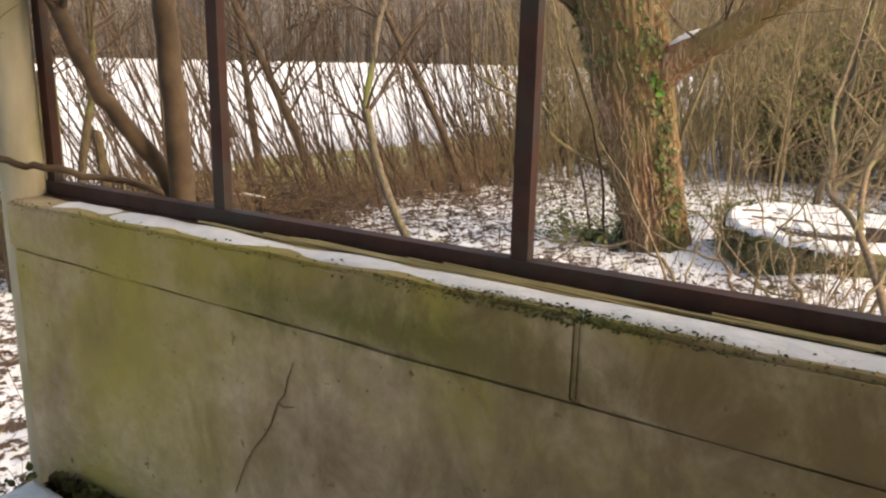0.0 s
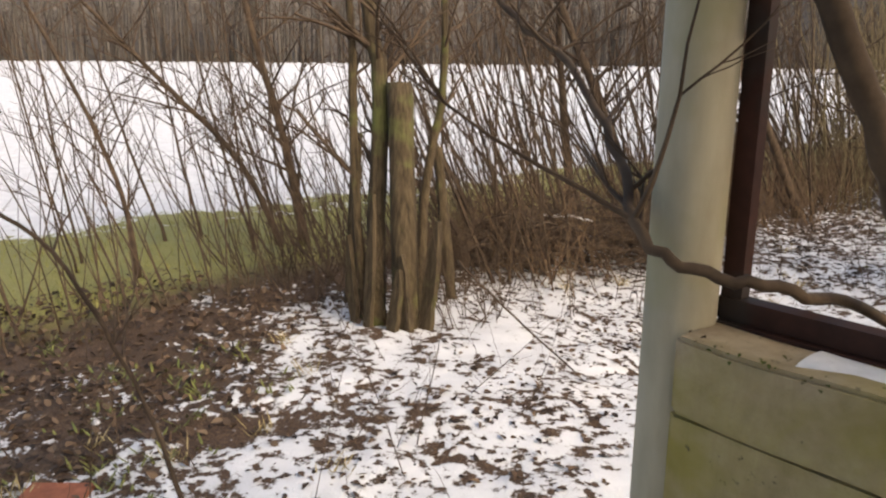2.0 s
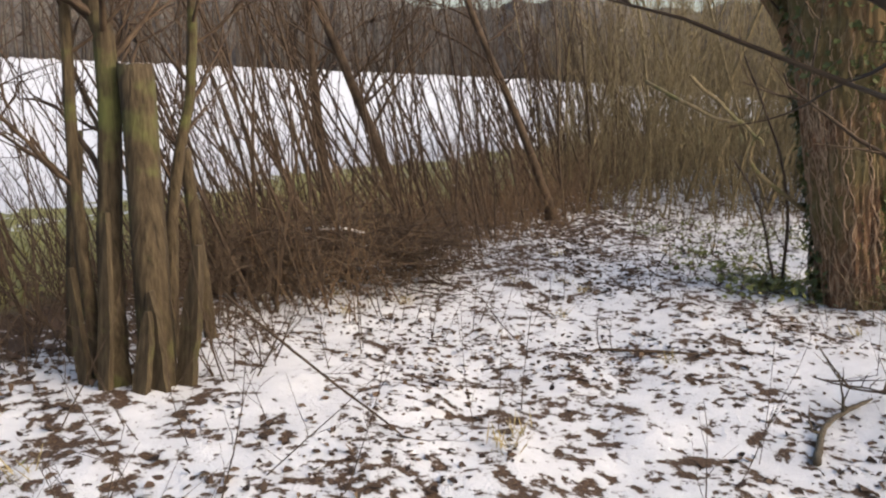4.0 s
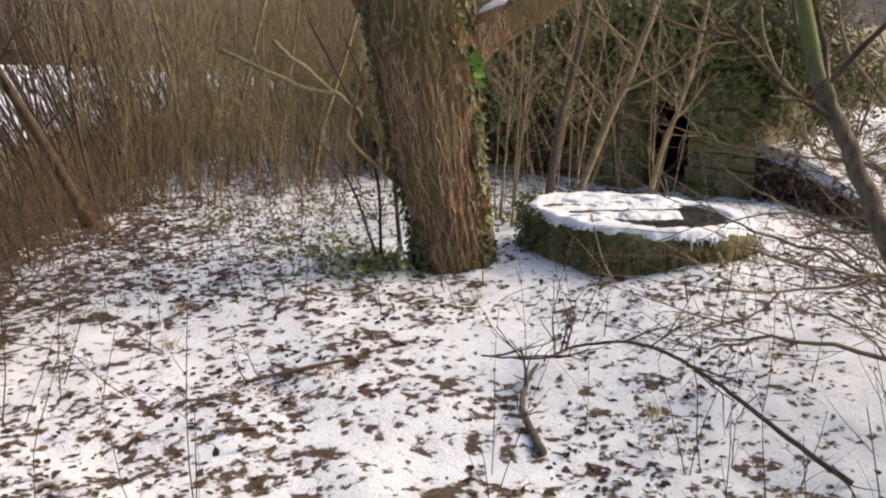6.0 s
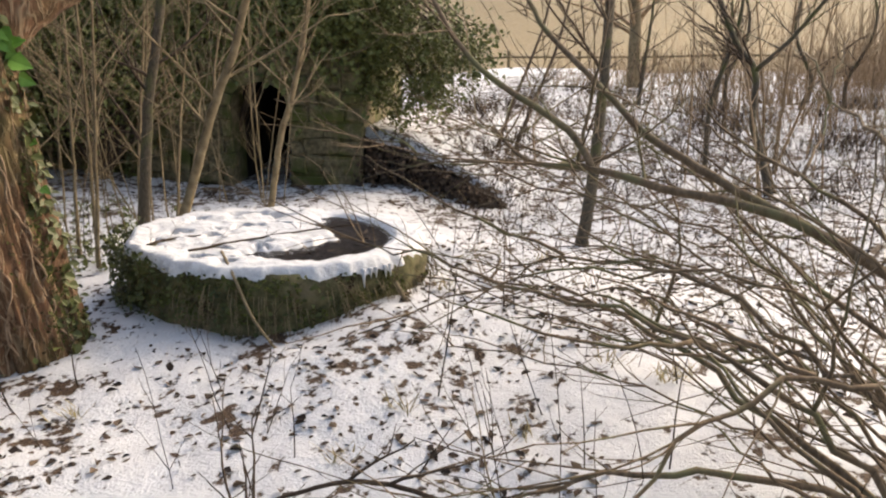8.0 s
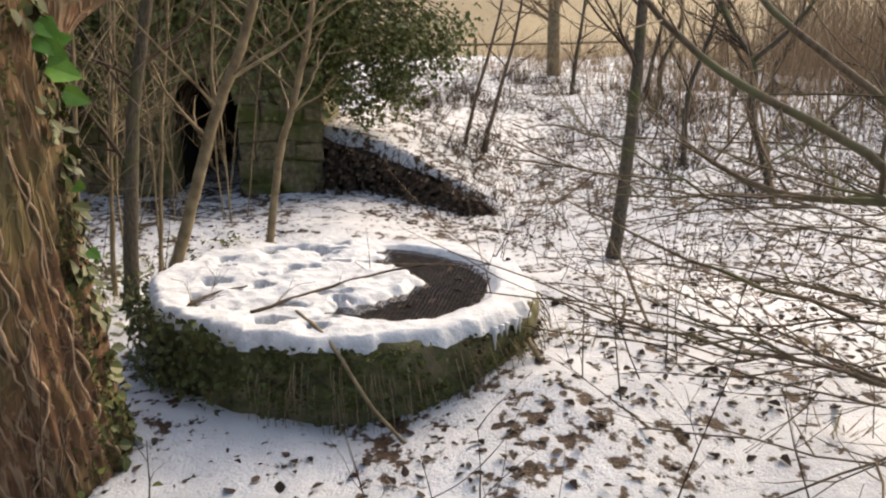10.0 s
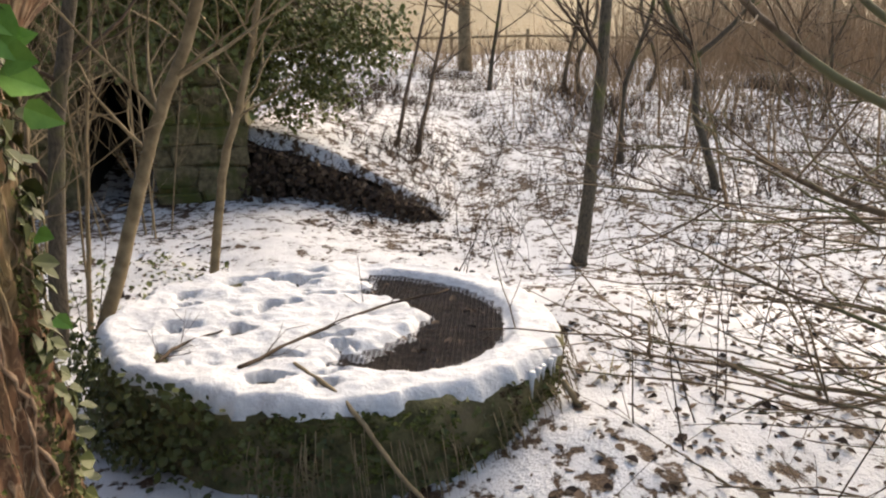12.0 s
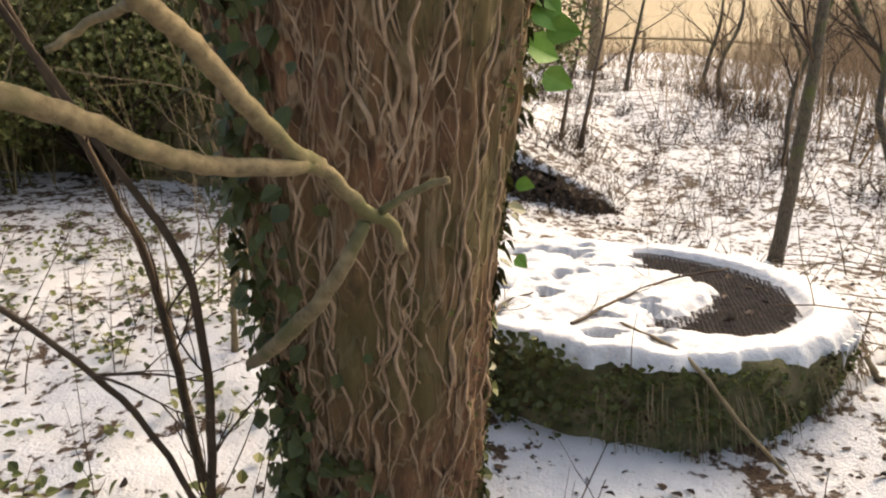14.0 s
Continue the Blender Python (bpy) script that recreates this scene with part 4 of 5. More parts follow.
old_post("wooden_post", (-2.36, 4.86, 0.15), (-2.47, 5.06, 1.55), 0.075, 61, "weathered greenish wooden post with a flat sawn top")
def splinter(foot, tip, width, seed):
    """A split board that stands on edge, torn to a point."""
    rnd = random.Random(seed)
    foot, tip = Vector(foot), Vector(tip)
    q, n = Pile(), 8
    side = (tip - foot).cross(Vector((0.4, 1, 0))).normalized()
    back = (tip - foot).cross(side).normalized()
    for i in range(n + 1):
        t = i / n
        c = foot.lerp(tip, t) - foot
        w = width * (1 - 0.8 * t ** 3) * rnd.uniform(0.8, 1.15)
        for sx, sy in ((-1, -0.25), (1, -0.25), (1, 0.25), (-1, 0.25)):
            q.v.append(tuple(c + side * w * sx * 0.5 + back * width * sy))
    for i in range(n):
        for k in range(4):
            m = (k + 1) % 4
            q.f.append((i * 4 + k, i * 4 + m, i * 4 + 4 + m, i * 4 + 4 + k))
    q.f += [(3, 2, 1, 0), tuple(n * 4 + k for k in range(4))]
    root = new("wood_splinter")
    root.location = foot
    part("board", q, M_OLDWOOD, root)
    return tagged(root, "torn grey board leaning at the old wooden post", "board", "boards at the post")


for k, (dx, dy, h, lean) in enumerate(((-0.13, -0.12, 0.75, 0.02), (0.10, -0.10, 0.42, -0.05), (0.17, 0.0, 0.62, 0.06), (-0.24, -0.04, 0.5, -0.06), (0.02, -0.14, 0.34, 0.03), (-0.30, 0.1, 0.38, 0.1))):
    x, y = -2.42 + dx, 4.86 + dy
    splinter((x, y, ground_z(x, y) - 0.03), (x + lean, y + 0.06, ground_z(x, y) + h), 0.06 + 0.012 * (k % 3), 700 + k)
old_post("wooden_stake", (-2.86, 5.2, 0.13), (-2.87, 5.40, 1.22), 0.036, 62, "thin grey broken stake among bare stems")
old_post("wooden_stake", (-2.30, 5.6, 0.12), (-2.45, 5.74, 1.12), 0.035, 63, "grey leaning stake in brush")
sapling([(-2.54, 4.83, 0.14), (-2.59, 5.0, 0.7), (-2.60, 5.1, 1.48), (-2.66, 5.1, 1.84), (-2.8, 5.1, 3.0)], 0.062, 0.035, 64, mat=M_OLDWOOD, n_twigs=16, twig_len=0.6, label="dark rough young tree with bare twigs")
sapling([(-2.62, 4.9, 0.14), (-2.72, 5.0, 0.8), (-2.78, 5.1, 1.9), (-2.9, 5.2, 3.0)], 0.035, 0.016, 65, mat=M_OLDWOOD, n_twigs=12, label="grey bare young tree in the clump")
sapling([(-2.40, 5.22, 0.12), (-2.42, 5.4, 0.86), (-2.35, 5.5, 1.4), (-2.34, 5.5, 2.0), (-2.4, 5.5, 3.0)], 0.034, 0.016, 66, mat=M_OLDWOOD, n_twigs=14)
sapling([(-3.85, 6.6, 0.15), (-3.97, 6.68, 0.6), (-4.12, 6.7, 1.2), (-4.25, 6.65, 1.72), (-4.5, 6.6, 2.8)], 0.045, 0.02, 67, mat=M_TWIG, n_twigs=18, twig_len=0.7, low=0.15, label="dark leaning young tree at the field edge")
sapling([(-3.95, 6.4, 0.15), (-4.3, 6.4, 0.8), (-4.75, 6.2, 1.35), (-5.1, 6.0, 1.8), (-5.6, 5.8, 2.4)], 0.028, 0.012, 68, mat=M_TWIG, n_twigs=20, twig_len=0.7, low=0.2)
sapling([(-1.89, 8.5, 0.1), (-2.03, 8.6, 1.1), (-2.12, 8.65, 1.9), (-2.2, 8.6, 3.4)], 0.05, 0.02, 69, mat=M_TWIG, n_twigs=18, twig_len=0.8, label="tall dark young tree at the field edge")
sapling([(-1.2, 8.2, 0.1), (-1.55, 8.2, 1.0), (-2.1, 8.2, 2.2), (-2.6, 8.2, 3.4)], 0.055, 0.022, 70, mat=M_TWIG, n_twigs=18, twig_len=0.9)
sapling([(0.3, 9.6, 0.1), (-0.1, 9.6, 1.0), (-0.7, 9.6, 2.2), (-1.2, 9.6, 3.6)], 0.05, 0.022, 71, mat=M_TWIG, n_twigs=18, twig_len=0.9)
sapling([(-4.4, 5.2, 0.15), (-4.6, 5.3, 0.8), (-4.9, 5.2, 1.6), (-5.3, 5.1, 2.4)], 0.02, 0.008, 72, mat=M_TWIG, n_twigs=20, twig_len=0.6, low=0.15)
for k in range(9):
    x, y = R.uniform(-5.2, -3.2), R.uniform(4.9, 7.6)
    lean = R.uniform(-0.9, -0.2)
    sapling([gz(x, y), (x + lean * 0.3, y, 0.8), (x + lean * 0.7, y + 0.1, 1.6), (x + lean, y + 0.1, R.uniform(2.2, 2.9))], R.uniform(0.008, 0.016), 0.005, 200 + k, mat=M_TWIG, n_twigs=12, twig_len=0.5, low=0.15, label="thin bare sapling at the field edge")

# ---- thicket, brush and far wood ----


def stems(name, count, place, height, lean, radius, twigs, seed, mat, label, depth=0, jit=0.12, tl=0.35):
    rnd = random.Random(seed)
    q = Pile()
    made = 0
    while made < count:
        xy = place(rnd)
        if xy is None:
            continue
        made += 1
        x, y = xy
        h = rnd.uniform(*height)
        l = rnd.uniform(*lean)
        a = rnd.gauss(0, jit)
        p = Vector((x, y, ground_z(x, y) - 0.04))
        d = Vector((-l * 0.95 + a, -l * 0.1 + rnd.gauss(0, jit), 1)).normalized()
        r = rnd.uniform(*radius)
        n = 5
        pts = [p]
        for i in range(n):
            d = (d + Vector((rnd.gauss(0, 0.06), rnd.gauss(0, 0.06), 0.04))).normalized()
            pts.append(pts[-1] + d * h / n)
        q.tube(pts, taper(n + 1, r, r * 0.3), 4, False)
        for t in range(twigs):
            i = rnd.randint(1, n)
            side = Vector((rnd.uniform(-1, 1), rnd.uniform(-1, 1), rnd.uniform(0.0, 1.0)))
            spray(q, pts[i], d * 0.6 + side * 0.8, tl * rnd.uniform(0.5, 1.3), max(0.0014, r * 0.4), depth, rnd, 3, kids=2)
    ob = part(name, q, mat)
    return tagged(ob, label, "brush", kind="stuff")


def band(lo, hi, s0, s1, bias=1.0):
    """Places in a strip along the wood's edge."""
    def pick(rnd):
        s, e = s0 + (s1 - s0) * rnd.random() ** bias, rnd.uniform(lo, hi)
        return (-4.2 + 0.54 * s - 0.84 * e, 5.4 + 0.84 * s + 0.54 * e)
    return pick


def area(x0, x1, y0, y1, keep=None):
    def pick(rnd):
        x, y = rnd.uniform(x0, x1), rnd.uniform(y0, y1)
        return (x, y) if keep is None or keep(x, y) else None
    return pick


stems("thicket", 400, band(-1.6, -0.1, 1.8, 14, 1.2), (1.4, 3.4), (0.12, 0.7), (0.003, 0.017), 5, 5, M_TWIG, "dense leaning bare thicket stems", 1, 0.13)
stems("thicket_edge", 150, band(-0.9, 0.1, -1.5, 3.0), (1.2, 2.4), (0.1, 0.6), (0.003, 0.008), 3, 15, M_TWIG, "thin bare stems along the field edge", 0, 0.2)
stems("underbrush", 1300, band(-1.85, -0.2, 1.9, 13, 1.1), (0.35, 0.95), (-0.3, 0.9), (0.0025, 0.006), 3, 6, M_UNDER, "tangled brown underbrush", 0, 0.4, 0.3)
stems("wood_stems", 520, area(-1.5, 15, 10.5, 27, lambda x, y: field_side(x, y) < -1.2), (2.5, 6.0), (-0.15, 0.35), (0.008, 0.035), 4, 7, M_WOOD, "dense bare winter wood", 1, 0.1, 0.9)
stems("wood_brush", 1500, area(-1.0, 16, 9.8, 25, lambda x, y: field_side(x, y) < -1.0 and y > 9.3 + 0.5 * abs(x - 1.5)), (0.7, 2.6), (-0.3, 0.5), (0.003, 0.009), 4, 8, M_WOOD, "brown tangled brush between bare trees", 0, 0.3, 0.5)
stems("wood_edge", 700, area(0.4, 7.5, 9.6, 17, lambda x, y: x > 0.25 * (y - 9.6) + 0.3 and y > 9.6 + 0.25 * abs(x - 2.5)), (1.4, 3.6), (-0.2, 0.4), (0.004, 0.012), 6, 38, M_WOOD, "olive brown brush at the edge of the bare wood", 1, 0.2, 0.6)
stems("slope_brush", 2600, area(10, 25, -13, 5.5, lambda x, y: y < 5.5 - 0.25 * (x - 9)), (0.5, 2.1), (-0.4, 0.4), (0.003, 0.008), 5, 9, M_BRUSH, "reddish brown brush on the snowy slope", 0, 0.35, 0.4)
stems("slope_stems", 240, area(6.5, 20, -11, 5.0, lambda x, y: y < 4.5 - 0.12 * (x - 6)), (1.2, 3.8), (-0.25, 0.25), (0.006, 0.02), 6, 10, M_BRUSH, "thin bare stems on the snowy slope", 1, 0.12, 0.6)
stems("snow_stalks", 330, area(-3.0, 3.8, 2.2, 9.5, lambda x, y: math.hypot(x - 2.86, y - 5.86) > 1.0 and math.hypot(x + 0.9, y - 3.3) > 0.8 and math.hypot(x - 0.1, y - 5.3) > 0.9), (0.25, 0.9), (-0.5, 0.5), (0.0016, 0.0036), 3, 12, M_TWIG, "thin dry stalks standing in the snow", 0, 0.22, 0.2)
stems("hut_stems", 22, area(3.0, 6.4, 7.0, 8.4, lambda x, y: y > 7.0 + 0.1 * x), (1.4, 3.2), (-0.3, 0.4), (0.004, 0.009), 9, 13, M_TWIG_PALE, "pale thin coppice stems before the hut", 1, 0.14, 0.5)

stems("clump_brush", 260, area(-3.6, -1.9, 4.8, 6.6), (0.3, 0.9), (-0.4, 0.6), (0.002, 0.005), 3, 16, M_TWIG, "tangled twigs round the clump of stems", 0, 0.4, 0.3)

stems("far_brush", 3000, area(20, 31, -22, 1.5, lambda x, y: y < 1.5 - 0.3 * (x - 20)), (1.2, 3.6), (-0.3, 0.3), (0.006, 0.014), 5, 18, M_BRUSH, "brown hedge brush below the far field", 0, 0.3, 0.7)

stems("slope_weeds", 1100, area(5.0, 11.5, -3.0, 5.6, lambda x, y: noise2(x, y, 0.8, 14) > -0.1), (0.15, 0.7), (-0.5, 0.5), (0.002, 0.005), 3, 19, M_TWIG, "dark low weeds and brambles on the snowy slope", 0, 0.4, 0.22)

stems("slope_tufts", 3400, area(6.6, 17, -1.5, 7.3, lambda x, y: noise2(x, y, 0.9, 27) + 0.6 * noise2(x, y, 2.4, 5) > 0.16 and x > 7.5 - 0.2 * y), (0.08, 0.34), (-0.9, 0.9), (0.003, 0.008), 3, 28, M_TWIG, "dark clumps of dead weeds poking out of snow", 0, 0.6, 0.16)
stems("hedge_weeds", 1500, area(15, 28, -6, 7.5), (0.2, 1.0), (-0.4, 0.4), (0.004, 0.01), 4, 29, M_BRUSH, "brown weeds along the far edge of the snow", 0, 0.4, 0.35)

# roots and dead stems hanging over the bank
rb = random.Random(31)
roots = Pile()
for k in range(80):
    t = rb.random() ** 1.2
    x, y = 7.46 - 0.48 * t + 0.1 * math.sin(t * 5), 7.62 - 2.0 * t
    h = 0.62 * (1 - t) ** 0.8
    p = Vector((x + 0.08, y, -0.2 + h))
    roots.tube([p, p + Vector((-0.09, rb.uniform(-0.04, 0.04), -h * 0.2)), p + Vector((-0.12 - rb.random() * 0.1, rb.uniform(-0.1, 0.1), -h * rb.uniform(0.4, 1.0)))], [0.005, 0.004, 0.0015], 4, False)
    spray(roots, p, Vector((rb.uniform(-1, 0.6), rb.uniform(-1, 1), rb.uniform(0, 1.0))), rb.uniform(0.1, 0.3), 0.003, 0, rb, 3)
bank_lf = Pile()
for k in range(900):
    t, u = rb.random(), rb.random()
    x, y = 7.46 - 0.48 * t + 0.1 * math.sin(t * 5), 7.62 - 2.0 * t
    s = rb.uniform(0.03, 0.07)
    bank_lf.leaf(Vector((x - rb.uniform(0, 0.05) - 0.18 * (1 - u) ** 3, y, -0.21 + 0.64 * (1 - t) ** 0.8 * u)), Vector((rb.uniform(-1, 0.2), rb.uniform(-1, 1), rb.uniform(-1, 0.4))), Vector((-1, rb.uniform(-0.6, 0.6), rb.uniform(0, 1))), s, s * 0.7)
tagged(part("bank_leaves", bank_lf, M_LEAF), "dead leaves caught in the crumbling bank", "leaves", kind="stuff")
tagged(part("bank_roots", roots, M_TWIG), "dry roots and stems hanging over the bank", "roots", kind="stuff")

sapling([(18.2, 5.92, 0.2), (18.2, 5.95, 1.2), (18.25, 6.0, 2.2), (18.3, 6.3, 3.4), (18.2, 6.6, 5.2)], 0.17, 0.07, 131, mat=M_TWIG_PALE, twig=M_BRUSH, n_twigs=26, twig_len=1.8, low=0.3, name="roadside_tree", label="pale bare tree at the edge of the field", depth=2, group="")
sapling([(8.54, 6.3, 0.2), (9.1, 6.24, 0.75), (9.9, 6.12, 1.55), (10.5, 6.05, 2.4)], 0.024, 0.012, 132, mat=M_TWIG, n_twigs=7, twig_len=0.5, low=0.4, label="thin dark stem leaning over the snowy slope", depth=1)
sapling([(8.56, 6.08, 0.2), (9.1, 6.0, 0.7), (9.9, 5.9, 1.4), (10.6, 5.8, 2.4)], 0.028, 0.014, 133, mat=M_TWIG, n_twigs=7, twig_len=0.5, low=0.4, label="thin dark stem leaning over the snowy slope", depth=1)

# ---- brush pile with a snowy stick ----
pile_q = Pile()
rp = random.Random(77)
for k in range(760):
    x, y = rp.uniform(-2.8, -1.0), 0.0
    y = 7.0 + 0.35 * (x + 1.8) + rp.gauss(0, 0.28)
    h = 0.52 * rp.random() * (1 - ((x + 1.8) / 1.1) ** 2)
    a = rp.uniform(0, 6.28)
    spray(pile_q, Vector((x, y, ground_z(x, y) + max(0.02, h))), Vector((math.cos(a), math.sin(a), rp.uniform(-0.1, 0.25))), rp.uniform(0.25, 0.6), rp.uniform(0.003, 0.008), 1, rp, 4, kids=2)
tagged(part("brush_pile", pile_q, M_TWIG), "dark heap of cut branches beside the thicket", "brush pile", kind="stuff")
loose_branch("snowy_stick", [(-1.95, 6.95, 0.40), (-1.75, 7.0, 0.41), (-1.55, 7.08, 0.36)], 0.018, 0.010, 78, mat=M_SNOW, twigs=0, label="short stick coated with snow on the brush pile")

# ---- saplings by the well and before the hut ----
sapling([(3.48, 7.06, 0.06), (3.62, 6.93, 0.56), (3.71, 6.78, 1.08), (3.74, 6.64, 1.39), (3.72, 6.4, 2.0), (3.7, 6.2, 2.6)], 0.035, 0.02, 81, mat=M_TWIG_PALE, twig=M_TWIG_PALE, n_twigs=12, twig_len=0.7, low=0.3, label="pale brown leaning sapling behind the well", depth=1)
sapling([(3.40, 7.20, 0.06), (3.45, 7.17, 0.6), (3.5, 7.12, 1.14), (3.54, 7.0, 1.7), (3.6, 6.9, 2.5)], 0.042, 0.022, 82, n_twigs=10, twig_len=0.6, low=0.3, label="grey sapling behind the ivy covered tree", depth=1)
sapling([(4.27, 6.82, -0.02), (4.37, 6.74, 0.68), (4.41, 6.64, 1.04), (4.45, 6.53, 1.49), (4.46, 6.4, 2.3)], 0.027, 0.014, 83, mat=M_TWIG_PALE, twig=M_TWIG_PALE, n_twigs=14, twig_len=0.6, low=0.4, label="pale thin sapling before the hut", depth=1)
for k, (x, y, dx) in enumerate([(3.0, 7.2, 0.1), (3.15, 7.35, -0.1), (3.7, 7.5, 0.25), (3.25, 7.6, 0.0), (3.85, 7.3, 0.35), (4.0, 7.7, 0.2), (2.7, 7.4, -0.2)]):
    sapling([gz(x, y), (x + dx * 0.2, y - 0.05, 0.8), (x + dx * 0.5, y - 0.1, 1.5), (x + dx, y - 0.15, 2.6)], 0.013, 0.005, 84 + k, mat=M_TWIG_PALE, twig=M_TWIG_PALE, n_twigs=16, twig_len=0.7, low=0.3, label="pale upright coppice stem near the tree", depth=1)
sapling([(5.50, 4.69, -0.14), (5.57, 4.64, 0.38), (5.60, 4.60, 1.05), (5.62, 4.58, 1.6), (5.7, 4.5, 3.6)], 0.052, 0.032, 95, mat=M_BARK_GREY, n_twigs=9, twig_len=0.7, low=0.55, label="slim dark young tree with a mossy foot", name="young_tree")
crooked = sapling([(7.49, 3.25, -0.02), (7.59, 3.37, 0.41), (7.65, 3.47, 0.71), (7.69, 3.49, 1.17), (7.75, 3.72, 1.5), (7.85, 4.0, 2.2), (7.9, 4.2, 2.9)], 0.042, 0.02, 96, n_twigs=14, twig_len=0.8, low=0.45, label="crooked forked young tree on the slope", name="young_tree")
limb_q = Pile()
limb_pts = bend([(0.20, 0.24, 1.19), (0.14, -0.02, 1.46), (0.09, -0.25, 1.77), (-0.09, -0.65, 2.42)], 5, 0.004)
limb_q.tube(limb_pts, taper(len(limb_pts), 0.026, 0.012), 8)
rt = random.Random(97)
for k in range(9):
    spray(limb_q, limb_pts[rt.randint(3, len(limb_pts) - 1)], Vector((rt.uniform(-1, 1), rt.uniform(-1, 1), rt.uniform(0, 1))), 0.6, 0.006, 1, rt)
part("limb", limb_q, M_BARK_GREY, crooked, smooth=True)
for k in range(16):
    x, y = R.uniform(8.0, 15.0), R.uniform(-5.0, 5.5)
    sapling([gz(x, y), (x + R.uniform(-.1, .1), y + R.uniform(-.15, .15), 0.8), (x + R.uniform(-.3, .3), y + R.uniform(-.3, .3), 1.8), (x + R.uniform(-.5, .5), y + R.uniform(-.5, .5), 3.4)], R.uniform(0.025, 0.06), 0.012, 300 + k, n_twigs=12, twig_len=0.9, low=0.25, label="bare young tree on the snowy slope", name="young_tree")

# the mossy leaning trunk beside the path
sapling([(0.35, 2.45, 0.05), (0.02, 2.80, 0.7), (-0.20, 3.02, 1.12), (-0.25, 3.08, 1.27), (-0.28, 3.13, 1.38), (-0.29, 3.18, 1.50), (-0.2, 3.35, 1.95), (0.1, 3.6, 2.6)], 0.019, 0.011, 98, n_twigs=10, twig_len=0.5, low=0.5, label="thin mossy leaning young tree beside the path", name="young_tree")

# ---- the wide shrub with long arching branches ----


def build_shrub():
    root = new("arching_shrub")
    o = Vector((1.25, 2.75, ground_z(1.25, 2.75)))
    root.location = o
    rnd = random.Random(17)
    ends = [(2.0, 4.12, 0.73), (1.55, 3.55, 0.62), (2.42, 4.75, 0.46), (1.73, 4.55, 1.12), (2.2, 4.36, 0.53), (2.6, 4.9, 0.52), (2.9, 4.2, 0.8), (3.1, 3.9, 0.6), (1.2, 4.0, 0.9), (0.9, 3.9, 0.5), (2.4, 3.6, 1.1), (3.2, 4.5, 0.5), (2.7, 3.4, 0.7), (3.5, 3.9, 0.9), (1.5, 4.3, 0.8), (2.1, 3.9, 1.0), (2.9, 4.5, 1.1), (0.7, 3.6, 0.8), (3.3, 3.2, 1.2), (2.2, 4.6, 0.25), (3.0, 4.7, 0.3), (3.6, 4.4, 0.4), (2.6, 4.1, 0.35)]
    for k, e in enumerate(ends):
        e = Vector(e)
        f = Vector((o.x + rnd.uniform(-0.12, 0.2), o.y + rnd.uniform(-0.1, 0.1), o.z))
        arch = 0.16 + 0.16 * e.z
        sway = Vector((rnd.uniform(-1, 1), rnd.uniform(-1, 1), 0)) * 0.12
        low = f.lerp(e, 0.25) + sway * 0.6 + Vector((0, 0, arch * 0.75))
        mid = f.lerp(e, 0.6) - sway * 0.7 + Vector((0, 0, arch * rnd.uniform(0.7, 1.2)))
        tip = e + (e - mid) * 0.8 + Vector((rnd.uniform(-0.15, 0.15), rnd.uniform(-0.15, 0.15), rnd.uniform(-0.2, 0.05)))
        pts = [p - o for p in bend([f, low, mid, e, tip], 6, 0.019, rnd)]
        q = Pile()
        r = rnd.choice((0.005, 0.007, 0.009, 0.013, 0.016))
        q.tube(pts, taper(len(pts), r, 0.002), 6)
        for s in range(2):
            i = rnd.randint(6, len(pts) - 5)
            d = (pts[i] - pts[i - 1]).normalized() + Vector((rnd.uniform(-1, 1), rnd.uniform(-1, 1), rnd.uniform(-0.3, 0.8))) * 0.7
            d.normalize()
            L = rnd.uniform(0.4, 0.9)
            side = Vector((rnd.uniform(-1, 1), rnd.uniform(-1, 1), rnd.uniform(-0.5, 0.5))) * 0.12
            q.tube(bend([pts[i], pts[i] + d * L * 0.5 + side, pts[i] + d * L], 5, 0.01, rnd), taper(11, r * 0.55, 0.0015), 5)
        br = part("branch", q, M_SHRUB, root, smooth=True)
        tw = Pile()
        for t in range(12):
            i = rnd.randint(6, len(pts) - 1)
            d = (pts[i] - pts[i - 1]).normalized()
            spray(tw, pts[i], d + Vector((rnd.uniform(-1, 1), rnd.uniform(-1, 1), rnd.uniform(-0.6, 0.7))) * 0.9, rnd.uniform(0.2, 0.5), 0.003, 1, rnd, 3, kids=2)
        tagged(part("twig_spray", tw, M_SHRUB, br, smooth=True), kind="stuff")
    return tagged(root, "wide bare shrub with long arching brown branches", "shrub")


build_shrub()

